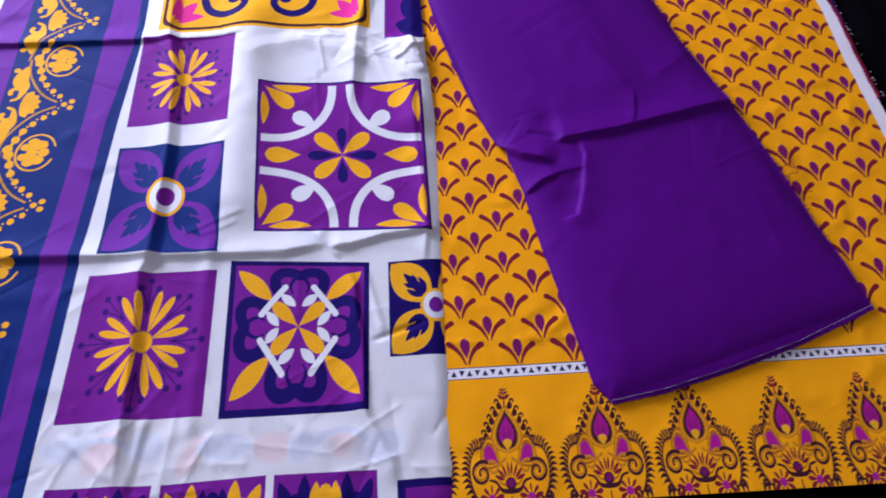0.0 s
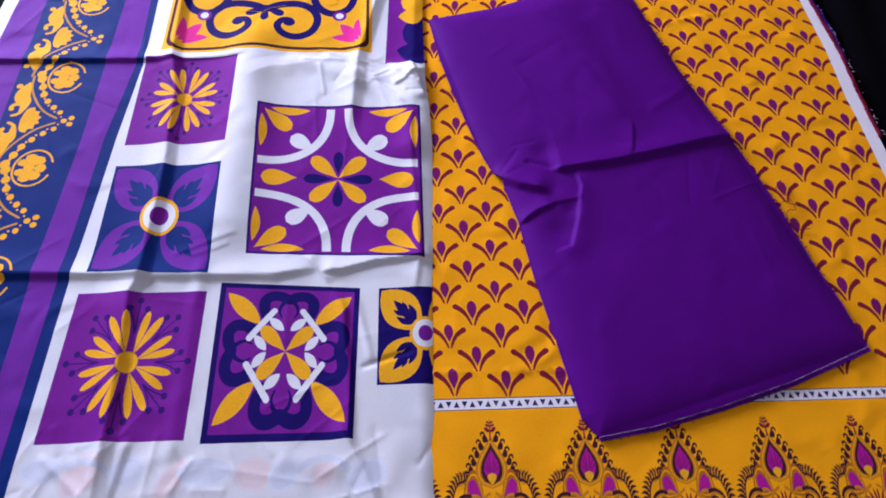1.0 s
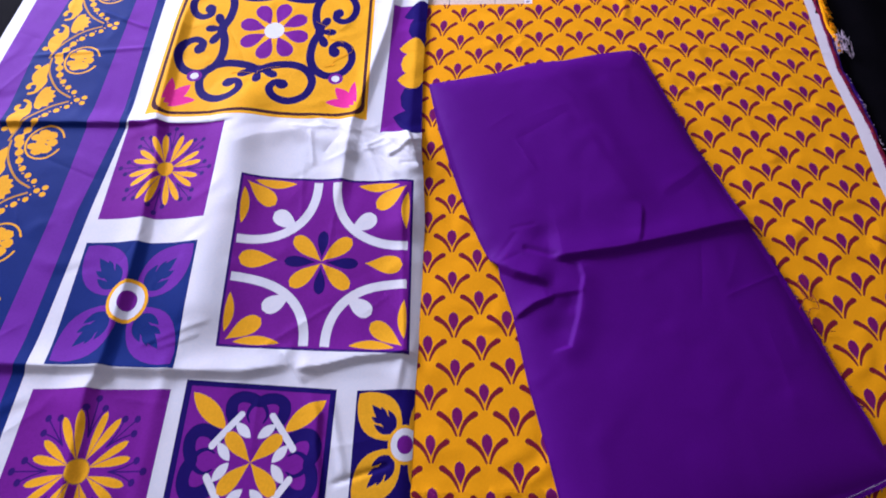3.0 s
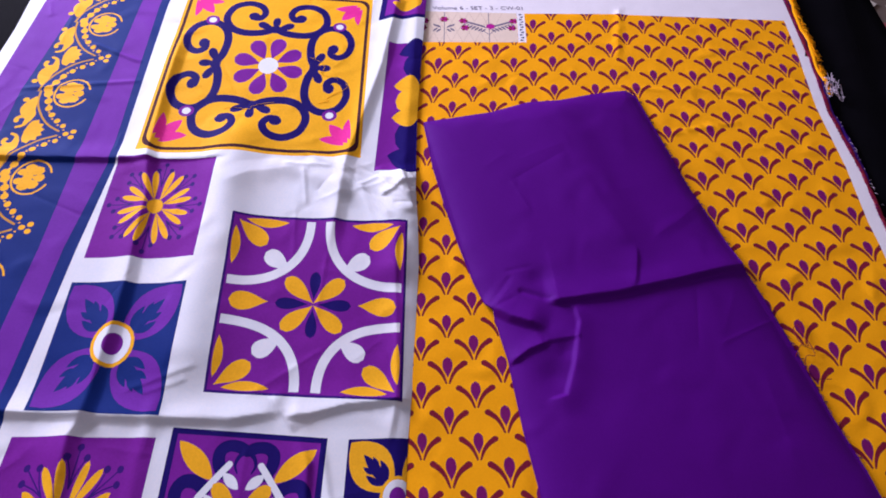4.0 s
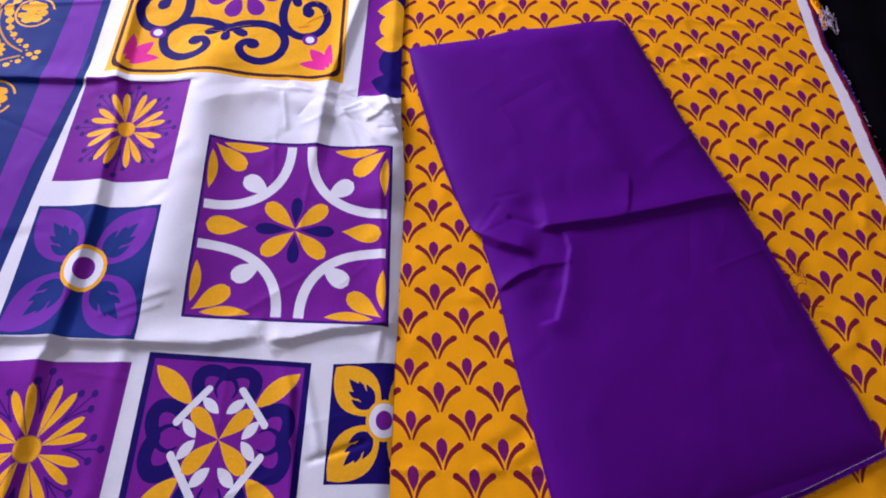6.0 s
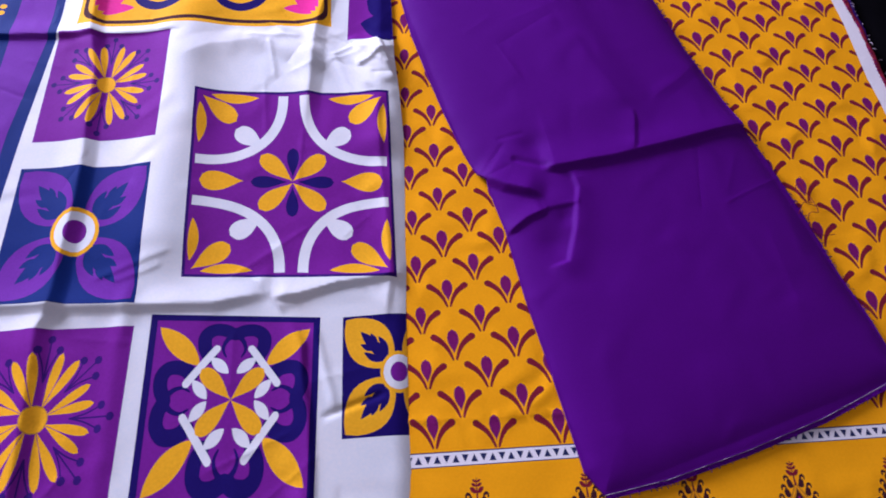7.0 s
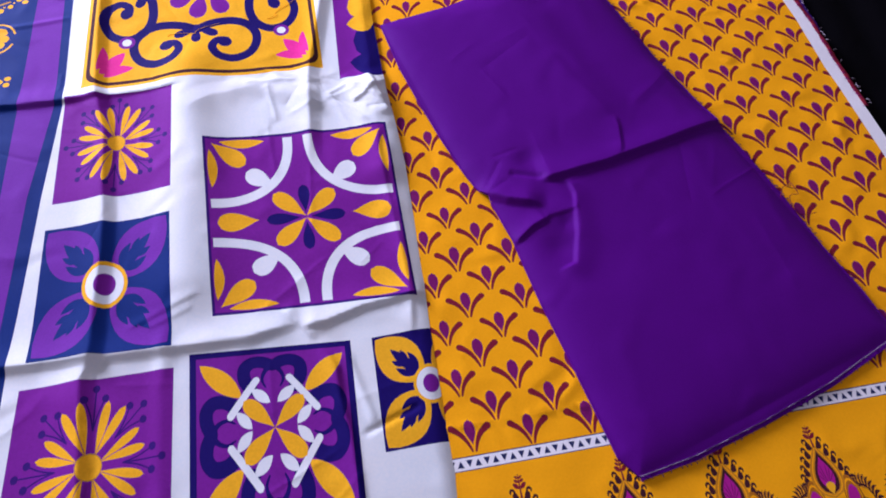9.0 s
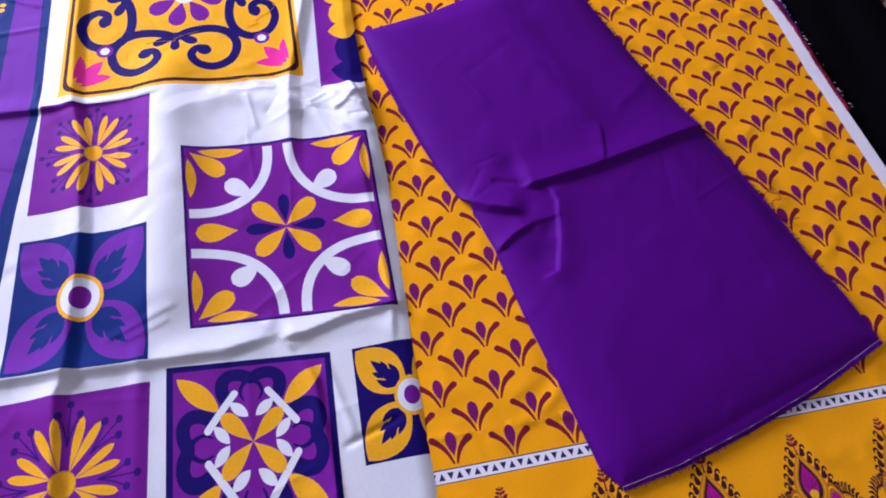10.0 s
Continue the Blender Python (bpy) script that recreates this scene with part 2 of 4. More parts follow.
def lay(thing, outline, ground, layers, height, step, skirt, name="cloth", creases=()):
    """A printed cloth: its outline, cut along the edges of all prints, draped over height(x, y).
    layers: (part name, label, [(material, outline), ...]); the last that covers a spot gives its colour."""
    from mathutils.geometry import delaunay_2d_cdt
    verts, faces, info = [], [], []
    mats = [ground]

    def add(pts, m, k):
        pts = [p for i, p in enumerate(pts) if abs(p[0] - pts[i - 1][0]) + abs(p[1] - pts[i - 1][1]) > 2e-5]
        if len(pts) < 3:
            return
        if area(pts) < 0:
            pts = pts[::-1]
        fine = []
        for p, q in zip(pts, pts[1:] + pts[:1]):
            n = max(1, int(math.hypot(q[0] - p[0], q[1] - p[1]) / (1.4 * step)))
            fine += [(p[0] + (q[0] - p[0]) * i / n, p[1] + (q[1] - p[1]) * i / n) for i in range(n)]
        pts = fine
        if m not in mats:
            mats.append(m)
        faces.append(list(range(len(verts), len(verts) + len(pts))))
        verts.extend(pts)
        info.append((mats.index(m), k))

    add(outline, ground, 0)
    for k, (_, _, shapes, *_) in enumerate(layers):
        for m, pts in shapes:
            add(pts, m, k + 1)
    xs, ys = [p[0] for p in outline], [p[1] for p in outline]
    ny, nx = int((max(ys) - min(ys)) / step), int((max(xs) - min(xs)) / step)
    for j in range(ny):
        for i in range(nx):
            verts.append((min(xs) + (i + 0.5 + 0.5 * (j % 2)) * step, min(ys) + (j + 0.5) * step))
    edges = []
    for line in creases:
        edges += [(len(verts) + i, len(verts) + i + 1) for i in range(len(line) - 1)]
        verts.extend(line)
    v, _, f, _, _, orig = delaunay_2d_cdt([Vector(p) for p in verts], edges, faces, 0, 1e-6)
    co = np.array([(p.x, p.y) for p in v])
    z = height(co[:, 0], co[:, 1])
    e = 0.0015
    gx = (height(co[:, 0] + e, co[:, 1]) - height(co[:, 0] - e, co[:, 1])) / (2 * e)
    gy = (height(co[:, 0], co[:, 1] + e) - height(co[:, 0], co[:, 1] - e)) / (2 * e)
    normal = np.stack([-gx, -gy, np.ones_like(gx)], 1)
    normal /= np.linalg.norm(normal, axis=1)[:, None]
    groups, sides = {}, {}
    for tri, o in zip(f, orig):
        if 0 not in o:
            continue
        top = max(o)
        groups.setdefault(max(info[q][1] for q in o), []).append((tri, info[top][0]))
        for a, b in zip(tri, tri[1:] + tri[:1]):
            sides[(a, b)] = (max(info[q][1] for q in o), info[top][0])
    made = {}
    for k in sorted(groups):
        tris = groups[k]
        used = sorted({i for t, _ in tris for i in t})
        at = {i: n for n, i in enumerate(used)}
        pts = [(co[i, 0], co[i, 1], z[i]) for i in used]
        nor = [tuple(normal[i]) for i in used]
        polys, ids = [[at[i] for i in t] for t, _ in tris], [m for _, m in tris]
        for (a, b), (kk, m) in sides.items():
            if kk == k and (b, a) not in sides:
                base = len(pts)
                for i in (a, b):
                    pts.append((co[i, 0], co[i, 1], z[i]))
                    pts.append((co[i, 0], co[i, 1], z[i] - skirt))
                    nor += [(0, 0, 1), (0, 0, 1)]
                polys.append([base, base + 1, base + 3, base + 2])
                ids.append(m)
        me = bpy.data.meshes.new(name)
        me.from_pydata(pts, [], polys)
        local = sorted(set(ids))
        for m in local:
            me.materials.append(mats[m])
        me.polygons.foreach_set("material_index", [local.index(m) for m in ids])
        smooth = [len(p) == 3 for p in polys]
        me.polygons.foreach_set("use_smooth", smooth)
        me.update()
        flat = []
        for p in me.polygons:
            for vi in p.vertices:
                flat.append(nor[vi] if len(p.vertices) == 3 else tuple(p.normal))
        me.normals_split_custom_set(flat)
        ob = new(layers[k - 1][0] if k else name, me)
        made[k] = ob
        ob.parent = made[layers[k - 1][3] + 1] if k and len(layers[k - 1]) > 3 else thing
        if k and layers[k - 1][1]:
            ob["label"] = layers[k - 1][1]
    return thing


# ---- relief of laid cloth ----
def seg(x, y, p, q):
    """Signed distance aside of the line p to q, and a weight that fades past its ends."""
    dx, dy = q[0] - p[0], q[1] - p[1]
    n = math.hypot(dx, dy)
    u = ((x - p[0]) * dx + (y - p[1]) * dy) / (n * n)
    d = ((y - p[1]) * dx - (x - p[0]) * dy) / n
    fade = np.clip(np.minimum(u, 1 - u) * 5 + 0.5, 0, 1)
    return d, fade * fade * (3 - 2 * fade)


def ridge(x, y, p, q, high, wide):
    d, k = seg(x, y, p, q)
    return high * k * np.exp(-(d / wide) ** 2)


def lip(x, y, p, q, high, wide, tail):
    """A fold: steep on its right side (seen from p to q), fading slowly to its left."""
    d, k = seg(x, y, p, q)
    return high * k * np.where(d > 0, np.exp(-(d / tail) ** 2), np.exp(-(d / wide) ** 2))


def facet(x, y, p, q, high, flat, tail):
    """A pressed fold: a flat slope of that width on its right side, with crisp edges, fading slowly to its left."""
    d, k = seg(x, y, p, q)
    return high * k * np.where(d > 0, np.exp(-(d / tail) ** 2), np.clip(1 + d / flat, 0, 1))


def fold(x, y, line, high, right, left, ends=0.12):
    """A pressed fold along a line of several points: a drop of that width on its right side, fading slowly to its left."""
    best, side, at = np.full(np.shape(x), 9.0), np.zeros(np.shape(x)), np.zeros(np.shape(x))
    run, whole = 0.0, sum(math.dist(p, q) for p, q in zip(line, line[1:]))
    for p, q in zip(line, line[1:]):
        dx, dy = q[0] - p[0], q[1] - p[1]
        n = math.hypot(dx, dy)
        u = ((x - p[0]) * dx + (y - p[1]) * dy) / (n * n)
        v = np.clip(u, 0, 1)
        d = np.hypot(x - p[0] - v * dx, y - p[1] - v * dy)
        near = d < best
        best = np.where(near, d, best)
        side = np.where(near, ((y - p[1]) * dx - (x - p[0]) * dy) / n, side)
        at = np.where(near, (run + v * n) / whole, at)
        run += n
    k = np.clip(np.minimum(at, 1 - at) / ends, 0, 1)
    k = k * k * (3 - 2 * k)
    drop = np.clip(1 - best / right, 0, 1)
    return high * k * np.where(side > 0, np.exp(-(best / left) ** 1.4), drop ** 1.2)


def dimple(x, y, cx, cy, r, deep):
    return -deep * np.exp(-((x - cx) ** 2 + (y - cy) ** 2) / (r * r))


def creases(x, y, n, seed, box, high, wide):
    """Many short crisp creases at random in a box (x0, y0, x1, y1)."""
    rng = random.Random(seed)
    out = np.zeros_like(x)
    for _ in range(n):
        cx, cy, a, h = rng.uniform(box[0], box[2]), rng.uniform(box[1], box[3]), rng.uniform(0, math.pi), rng.uniform(0.012, 0.05)
        p, q = (cx - h * math.cos(a), cy - h * math.sin(a)), (cx + h * math.cos(a), cy + h * math.sin(a))
        d, k = seg(x, y, p, q)
        out += high * rng.choice((1, 1, -1)) * rng.uniform(0.4, 1) * k * np.exp(-np.abs(d) / (wide * rng.uniform(0.6, 1.6)))
    return out


def swell(x, y, n, amp, seed):
    rng = np.random.RandomState(seed)
    out = np.zeros_like(x)
    for _ in range(n):
        k, a, ph = rng.uniform(8, 42), rng.uniform(0, math.pi), rng.uniform(0, 6.28)
        out += amp / k * 12 * np.sin(k * (x * math.cos(a) + y * math.sin(a)) + ph)
    return out / n


# ---- room that closes the place ----
def wall(name, x0, y0, z0, x1, y1, z1, material):
    bm = bmesh.new()
    box(bm, x0, y0, z0, x1, y1, z1)
    return tagged(part(name, bm, material), "plain plastered wall of the room", "wall", kind="structure")


tagged(part("floor", box(bmesh.new(), -4.1, -3.0, -0.55, 3.0, 1.85, -0.45), FLOOR), "dull brown screed floor of the room", "floor", kind="structure")
tagged(part("ceiling", box(bmesh.new(), -4.1, -3.0, 2.25, 3.0, 1.85, 2.35), CEILING), "plain white plastered ceiling", "ceiling", kind="structure")
wall("wall_west", -4.2, -3.0, -0.45, -4.1, 1.85, 2.25, WALL)
wall("wall_east", 3.0, -3.0, -0.45, 3.1, 1.85, 2.25, WALL)
wall("wall_south", -4.1, -3.1, -0.45, 3.0, -3.0, 2.25, WALL)
# north wall with a window opening from x -2.5 to -0.8, z 0.25 to 1.55
bm = bmesh.new()
for q in ((-4.1, -0.45, -2.5, 2.25), (-0.8, -0.45, 3.0, 2.25), (-2.5, -0.45, -0.8, 0.25), (-2.5, 1.55, -0.8, 2.25)):
    box(bm, q[0], 1.85, q[1], q[2], 1.95, q[3])
tagged(part("wall_north", bm, WALL), "plain plastered wall with a window opening", "wall", kind="structure")

# ---- low bed with its black cloth ----
bed = tagged(new("bed"), "low bed spread with a plain black cloth", "bed")
bm = bmesh.new()
box(bm, -1.05, -1.2, -0.45, 0.90, 1.2, -0.03, 0.03)
part("mattress", bm, BLACK, bed)


def sheet_height(x, y):
    z = -0.004 + swell(x, y, 9, 0.0025, 5)
    z = z + ridge(x, y, (0.74, 0.2), (0.83, 0.75), 0.010, 0.03) + ridge(x, y, (0.80, -0.1), (0.86, 0.5), 0.008, 0.02)
    edge = np.maximum(np.maximum(x - 0.90, -1.03 - x), np.maximum(y - 1.18, -1.18 - y))
    return np.where(edge > 0, z - 6.0 * edge * edge - 1.5 * edge, z) - 0.003


bm = bmesh.new()
NX, NY = 96, 110
grid = [[None] * (NX + 1) for _ in range(NY + 1)]
gx, gy = np.meshgrid(np.linspace(-1.16, 1.03, NX + 1), np.linspace(-1.3, 1.3, NY + 1))
gz = sheet_height(gx, gy)
for j in range(NY + 1):
    for i in range(NX + 1):
        grid[j][i] = bm.verts.new((gx[j, i], gy[j, i], gz[j, i]))
for j in range(NY):
    for i in range(NX):
        bm.faces.new((grid[j][i], grid[j][i + 1], grid[j + 1][i + 1], grid[j + 1][i]))
part("bed_cloth", bm, BLACK, bed, "plain black bed cloth", smooth=True)

# ---- patterned rug on the floor beside the bed ----
rug = tagged(new("rug"), "red and brown patterned rug on the floor", "rug")
part("rug_ground", box(bmesh.new(), 1.05, -1.0, -0.45, 2.2, 1.83, -0.437, 0.004), RUG, rug)
for k in range(9):
    bm = bmesh.new()
    y = -0.9 + 0.3 * k
    box(bm, 1.10, y, -0.437, 2.12, y + 0.11, -0.432)
    part("red_stripe", bm, RED, rug)
    for i in range(8):
        bm = bmesh.new()
        bmesh.ops.create_cone(bm, cap_ends=True, segments=4, radius1=0.05, radius2=0.05, depth=0.006,
                              matrix=Matrix.Translation((1.12 + 0.13 * i, y + 0.2, -0.433)))
        part("cream_lozenge", bm, PALE, rug)


# ---- motifs of the printed scarf, in a square from -1 to 1 ----
def four(shapes):
    return shapes + mirror(shapes) + mirror(shapes, 1, -1) + mirror(shapes, -1, -1)


def arcs_tile():
    s = [(DUSK, fine_square()), (PURPLE, fine_square(0.972, 8))]
    s += four([(WHITE, stroke(square_arc(0.95, 0.95, 0.84, 0.73, 180, 270, 20, 0.84), 0.10, round_ends=False)),
               (WHITE, petal((0.29, 0.38), (0.58, 0.57), 0.56)),
               (GOLD, petal((0.92, 0.92), (0.58, 0.66), 0.46)),
               (GOLD, leaf((0.84, 0.94), (0.36, 0.93), 0.22, bend=0.05)),
               (GOLD, leaf((0.94, 0.84), (0.93, 0.40), 0.22, bend=-0.05)),
               (GOLD, petal((0.0, 0.01), (0.32, 0.29), 0.42))])
    for k in (1, -1):
        s += [(GOLD, petal((0.48 * k, 0.01), (0.90 * k, 0.0), 0.50)), (NAVY, petal((0.05 * k, 0), (0.41 * k, 0), 0.36)), (NAVY, petal((0, 0.05 * k), (0, 0.37 * k), 0.38))]
    return s


def cross_tile():
    s = [(NAVY, fine_square()), (PURPLE, fine_square(0.92, 4))]
    for q in range(4):
        a = [(NAVY, stroke([(-0.27, 0.46), (-0.34, 0.58), (-0.34, 0.72), (-0.25, 0.80), (-0.12, 0.80), (0, 0.75), (0.12, 0.80), (0.25, 0.80), (0.34, 0.72), (0.34, 0.58), (0.27, 0.46)], 0.16)),
             (NAVY, stroke([(-0.03, 0.73), (-0.10, 0.66), (-0.13, 0.56), (-0.09, 0.47)], 0.07, 0.02)),
             (NAVY, stroke([(0.03, 0.73), (0.10, 0.66), (0.13, 0.56), (0.09, 0.47)], 0.07, 0.02))]
        s += turned(a, 90 * q)
    d = [(GOLD, leaf((0.38, 0.37), (0.88, 0.83), 0.36)), (WHITE, stroke([(0.20, 0.57), (0.36, 0.37), (0.52, 0.17)], 0.085)),
         (WHITE, leaf((0.045, 0.28), (0.26, 0.46), 0.46)), (WHITE, leaf((0.27, 0.01), (0.45, 0.21), 0.46)), (GOLD, petal((0.0, 0.0), (0.36, 0.33), 0.40))]
    return s + four(d)


def rosette_tile(ground, petals, lobes, heart, wide=0.62):
    s = [(ground, fine_square())]
    d = [(petals, leaf((0.09, 0.09), (0.94, 0.94), wide)),
         (lobes, leaf((0.16, 0.16), (0.68, 0.72), 0.26)), (lobes, leaf((0.20, 0.24), (0.36, 0.62), 0.30, bend=0.08)),
         (lobes, leaf((0.24, 0.20), (0.62, 0.36), 0.30, bend=-0.08)), (lobes, leaf((0.40, 0.40), (0.50, 0.68), 0.34, bend=0.08)), (lobes, leaf((0.40, 0.40), (0.68, 0.50), 0.34, bend=-0.08))]
    s += four(d)
    return s + [(GOLD, oval(0, 0, 0.335, 0.35)), (WHITE, oval(0, 0, 0.278, 0.29)), (heart, oval(0, 0, 0.155, 0.165))]


def daisy_tile(reach=1.0):
    s = [(PURPLE, fine_square())]
    for k in range(8):
        a = radians(22.5 + 45 * k)
        for off in (-0.16, 0.16):
            b = a + off
            r = reach * (0.70 if k in (1, 2, 5, 6) else 0.64)
            s.append((GOLD, petal((0.12 * math.cos(a), 0.12 * math.sin(a)), (r * math.cos(b), r * math.sin(b)), 0.185)))
        c = radians(45 * k)
        ux, uy = math.cos(c), math.sin(c)
        at = lambda r, v: (r * ux - v * uy, r * uy + v * ux)
        for q in (-0.125, 0.0, 0.125):
            tip = at(0.88 - abs(q), q)
            s.append((DUSK, stroke([at(0.40, 0), at(0.58, q * 0.35), tip], 0.018)))
            s.append((DUSK, oval(*tip, 0.047, n=9)))
    return s + [(BRONZE, oval(0, 0, 0.150)), (GOLD, oval(0, 0, 0.137))]


def scroll_tile():
    s = [(GOLD, fine_square()), (BROWN, soft_square(0.972)), (GOLD, soft_square(0.940))]
    for k in range(8):
        a = radians(45 * k - 14)
        s.append((PURPLE, petal((0.08 * math.cos(a), 0.08 * math.sin(a)), (0.36 * math.cos(a), 0.36 * math.sin(a)), 0.56)))
    s.append((WHITE, oval(0, 0, 0.10)))
    curl = flowing([(0.02, -0.47), (0.14, -0.42), (0.32, -0.41), (0.46, -0.47), (0.53, -0.60), (0.48, -0.75), (0.34, -0.82), (0.20, -0.79), (0.14, -0.70), (0.18, -0.62), (0.26, -0.62)], 5)
    for q in range(4):
        half = [(NAVY, stroke(curl, 0.085, 0.07)), (NAVY, oval(0.25, -0.645, 0.06, 0.05, 12)), (NAVY, petal((0.0, -0.46), (0.19, -0.55), 0.42))]
        s += turned(half + mirror(half) + [(NAVY, petal((0, -0.45), (0, -0.64), 0.44)), (NAVY, oval(0, -0.47, 0.10, 0.05, 12))], 90 * q, *((-0.08, 0), (-0.01, 0), (0, 0), (-0.05, 0))[q])
    s += four([(PINK, leaf((0.87, 0.87), (0.68, 0.66), 0.42)), (PINK, leaf((0.89, 0.84), (0.86, 0.60), 0.30, bend=-0.1)), (PINK, leaf((0.84, 0.89), (0.60, 0.82), 0.34, bend=0.1)),
               (PURPLE, oval(0.67, 0.56, 0.072, 0.062, 14)), (WHITE, oval(0.67, 0.56, 0.040, 0.036, 12))])
    return s


def tulip(m, cx, cy, size, turn):
    s = [(m, petal((0, -0.9), (0, 0.7), 0.5)), (m, leaf((0.05, -0.9), (0.62, 0.85), 0.42, bend=-0.16)), (m, leaf((-0.05, -0.9), (-0.62, 0.85), 0.42, bend=0.16)),
         (m, oval(0, -0.45, 0.42, 0.45, 14))]
    return turned(s, turn, cx, cy, size)


def forked(m, cx, cy, size, turn):
    """A tulip seen from the side, with two long spread petals."""
    s = [(m, leaf((0, -0.9), (0.75, 0.80), 0.40, bend=-0.10)), (m, leaf((0, -0.9), (-0.75, 0.80), 0.40, bend=0.10)), (m, oval(0, -0.45, 0.42, 0.42, 14))]
    return turned(s, turn, cx, cy, size)


def tulip_tile(first, second):
    s = [(PURPLE, fine_square())]
    for j in range(3):
        y = 0.60 - 0.66 * j
        s += tulip(first, 0.0, y, 0.30, 0)
        for k in (1, -1):
            s += forked(second, 0.60 * k, y + 0.06, 0.33, -12 * k)
    return s


def side_tulips():
    """Tile with tulips that lie sideways, cut by the folded edge."""
    return ([(PURPLE, fine_square())] + tulip(NAVY, -0.30, -0.54, 0.50, 82) + tulip(NAVY, -0.28, 0.62, 0.46, 104) + tulip(GOLD, -0.42, 0.02, 0.40, 92))


def border_run():
    """The gold scallops, dots and roundels of the scarf's border, on the plan."""
    runs = []
    P = 0.1485
    for k in range(-3, 5):
        s = []
        y = 0.0005 + P * k
        x = -0.345 + 0.011 * (-(y + 0.2) / 0.5)
        # roundel, open on its right
        s += [(GOLD, stroke(arc(x, y, 0.0215, 0.0265, 22, 338, 22), 0.0024)), (GOLD, oval(x - 0.004, y, 0.006, 0.010, 10))]
        for a in (0, 50, 100, 150, 210, 260, 310):
            ca, sa = math.cos(radians(a)), math.sin(radians(a))
            s.append((GOLD, petal((x - 0.004 + 0.003 * ca, y + 0.003 * sa), (x - 0.002 + 0.0175 * ca, y + 0.0215 * sa), 0.74, 7)))
        runs.append(("roundel", "gold leaf roundel", s))
        s = []
        ym = y + P / 2
        xv, xt = x - 0.043, x + 0.010
        for sg in (1, -1):
            line = [(xv, ym - sg * P / 2), (xv + 0.004, ym - sg * 0.052), (xv + 0.016, ym - sg * 0.030), (xv + 0.030, ym - sg * 0.014), (xt - 0.006, ym - sg * 0.004)]
            s.append((BRONZE, stroke(line, 0.0026)))
            for i, (u, v, r) in enumerate([(-0.001 + 0.012, 0.070, 0.0058), (0.016, 0.056, 0.0050), (0.021, 0.043, 0.0045), (0.029, 0.0315, 0.0040), (0.039, 0.0215, 0.0038), (0.049, 0.0135, 0.0034)]):
                s.append((GOLD, oval(xv + u, ym - sg * v, r, r * 1.15, 9)))
                s.append((GOLD, oval(xv + u + 0.003, ym - sg * (v - 0.0072), r * 0.38, n=6)))
            # leaf scrolls behind the scallop
            s.append((GOLD, leaf((xv - 0.001, ym - sg * 0.064), (xv + 0.007, ym - sg * 0.016), 0.38, bend=0.14 * sg)))
            s.append((GOLD, leaf((xv - 0.010, ym - sg * 0.050), (xv + 0.000, ym - sg * 0.008), 0.26, bend=-0.2 * sg)))
            s.append((GOLD, stroke(spiral(xv - 0.006, ym - sg * 0.018, 0.012, 0.004, 90 * sg, -200 * sg, 12), 0.0040, 0.006)))
            for i in range(3):
                s.append((GOLD, oval(xv - 0.012 + 0.004 * i, ym - sg * (0.056 - 0.010 * i), 0.0042, n=8)))
        for a in (-62, -36, -12, 12, 36, 62):
            s.append((GOLD, petal((xv + 0.006, ym), (xv + 0.006 + 0.024 * math.cos(radians(a)), ym + 0.024 * math.sin(radians(a))), 0.42, 5)))
        for dx, dy in ((0.012, 0.005), (0.012, -0.005), (0.004, 0)):
            s.append((GOLD, oval(xt + dx, ym + dy, 0.0038, n=8)))
        runs.append(("scallop", "gold leaf scallop edged with dots", s))
    return runs


# ---- printed scarf ----
scarf = tagged(new("scarf"), "white silky scarf printed with purple, navy and gold tiles", "scarf")


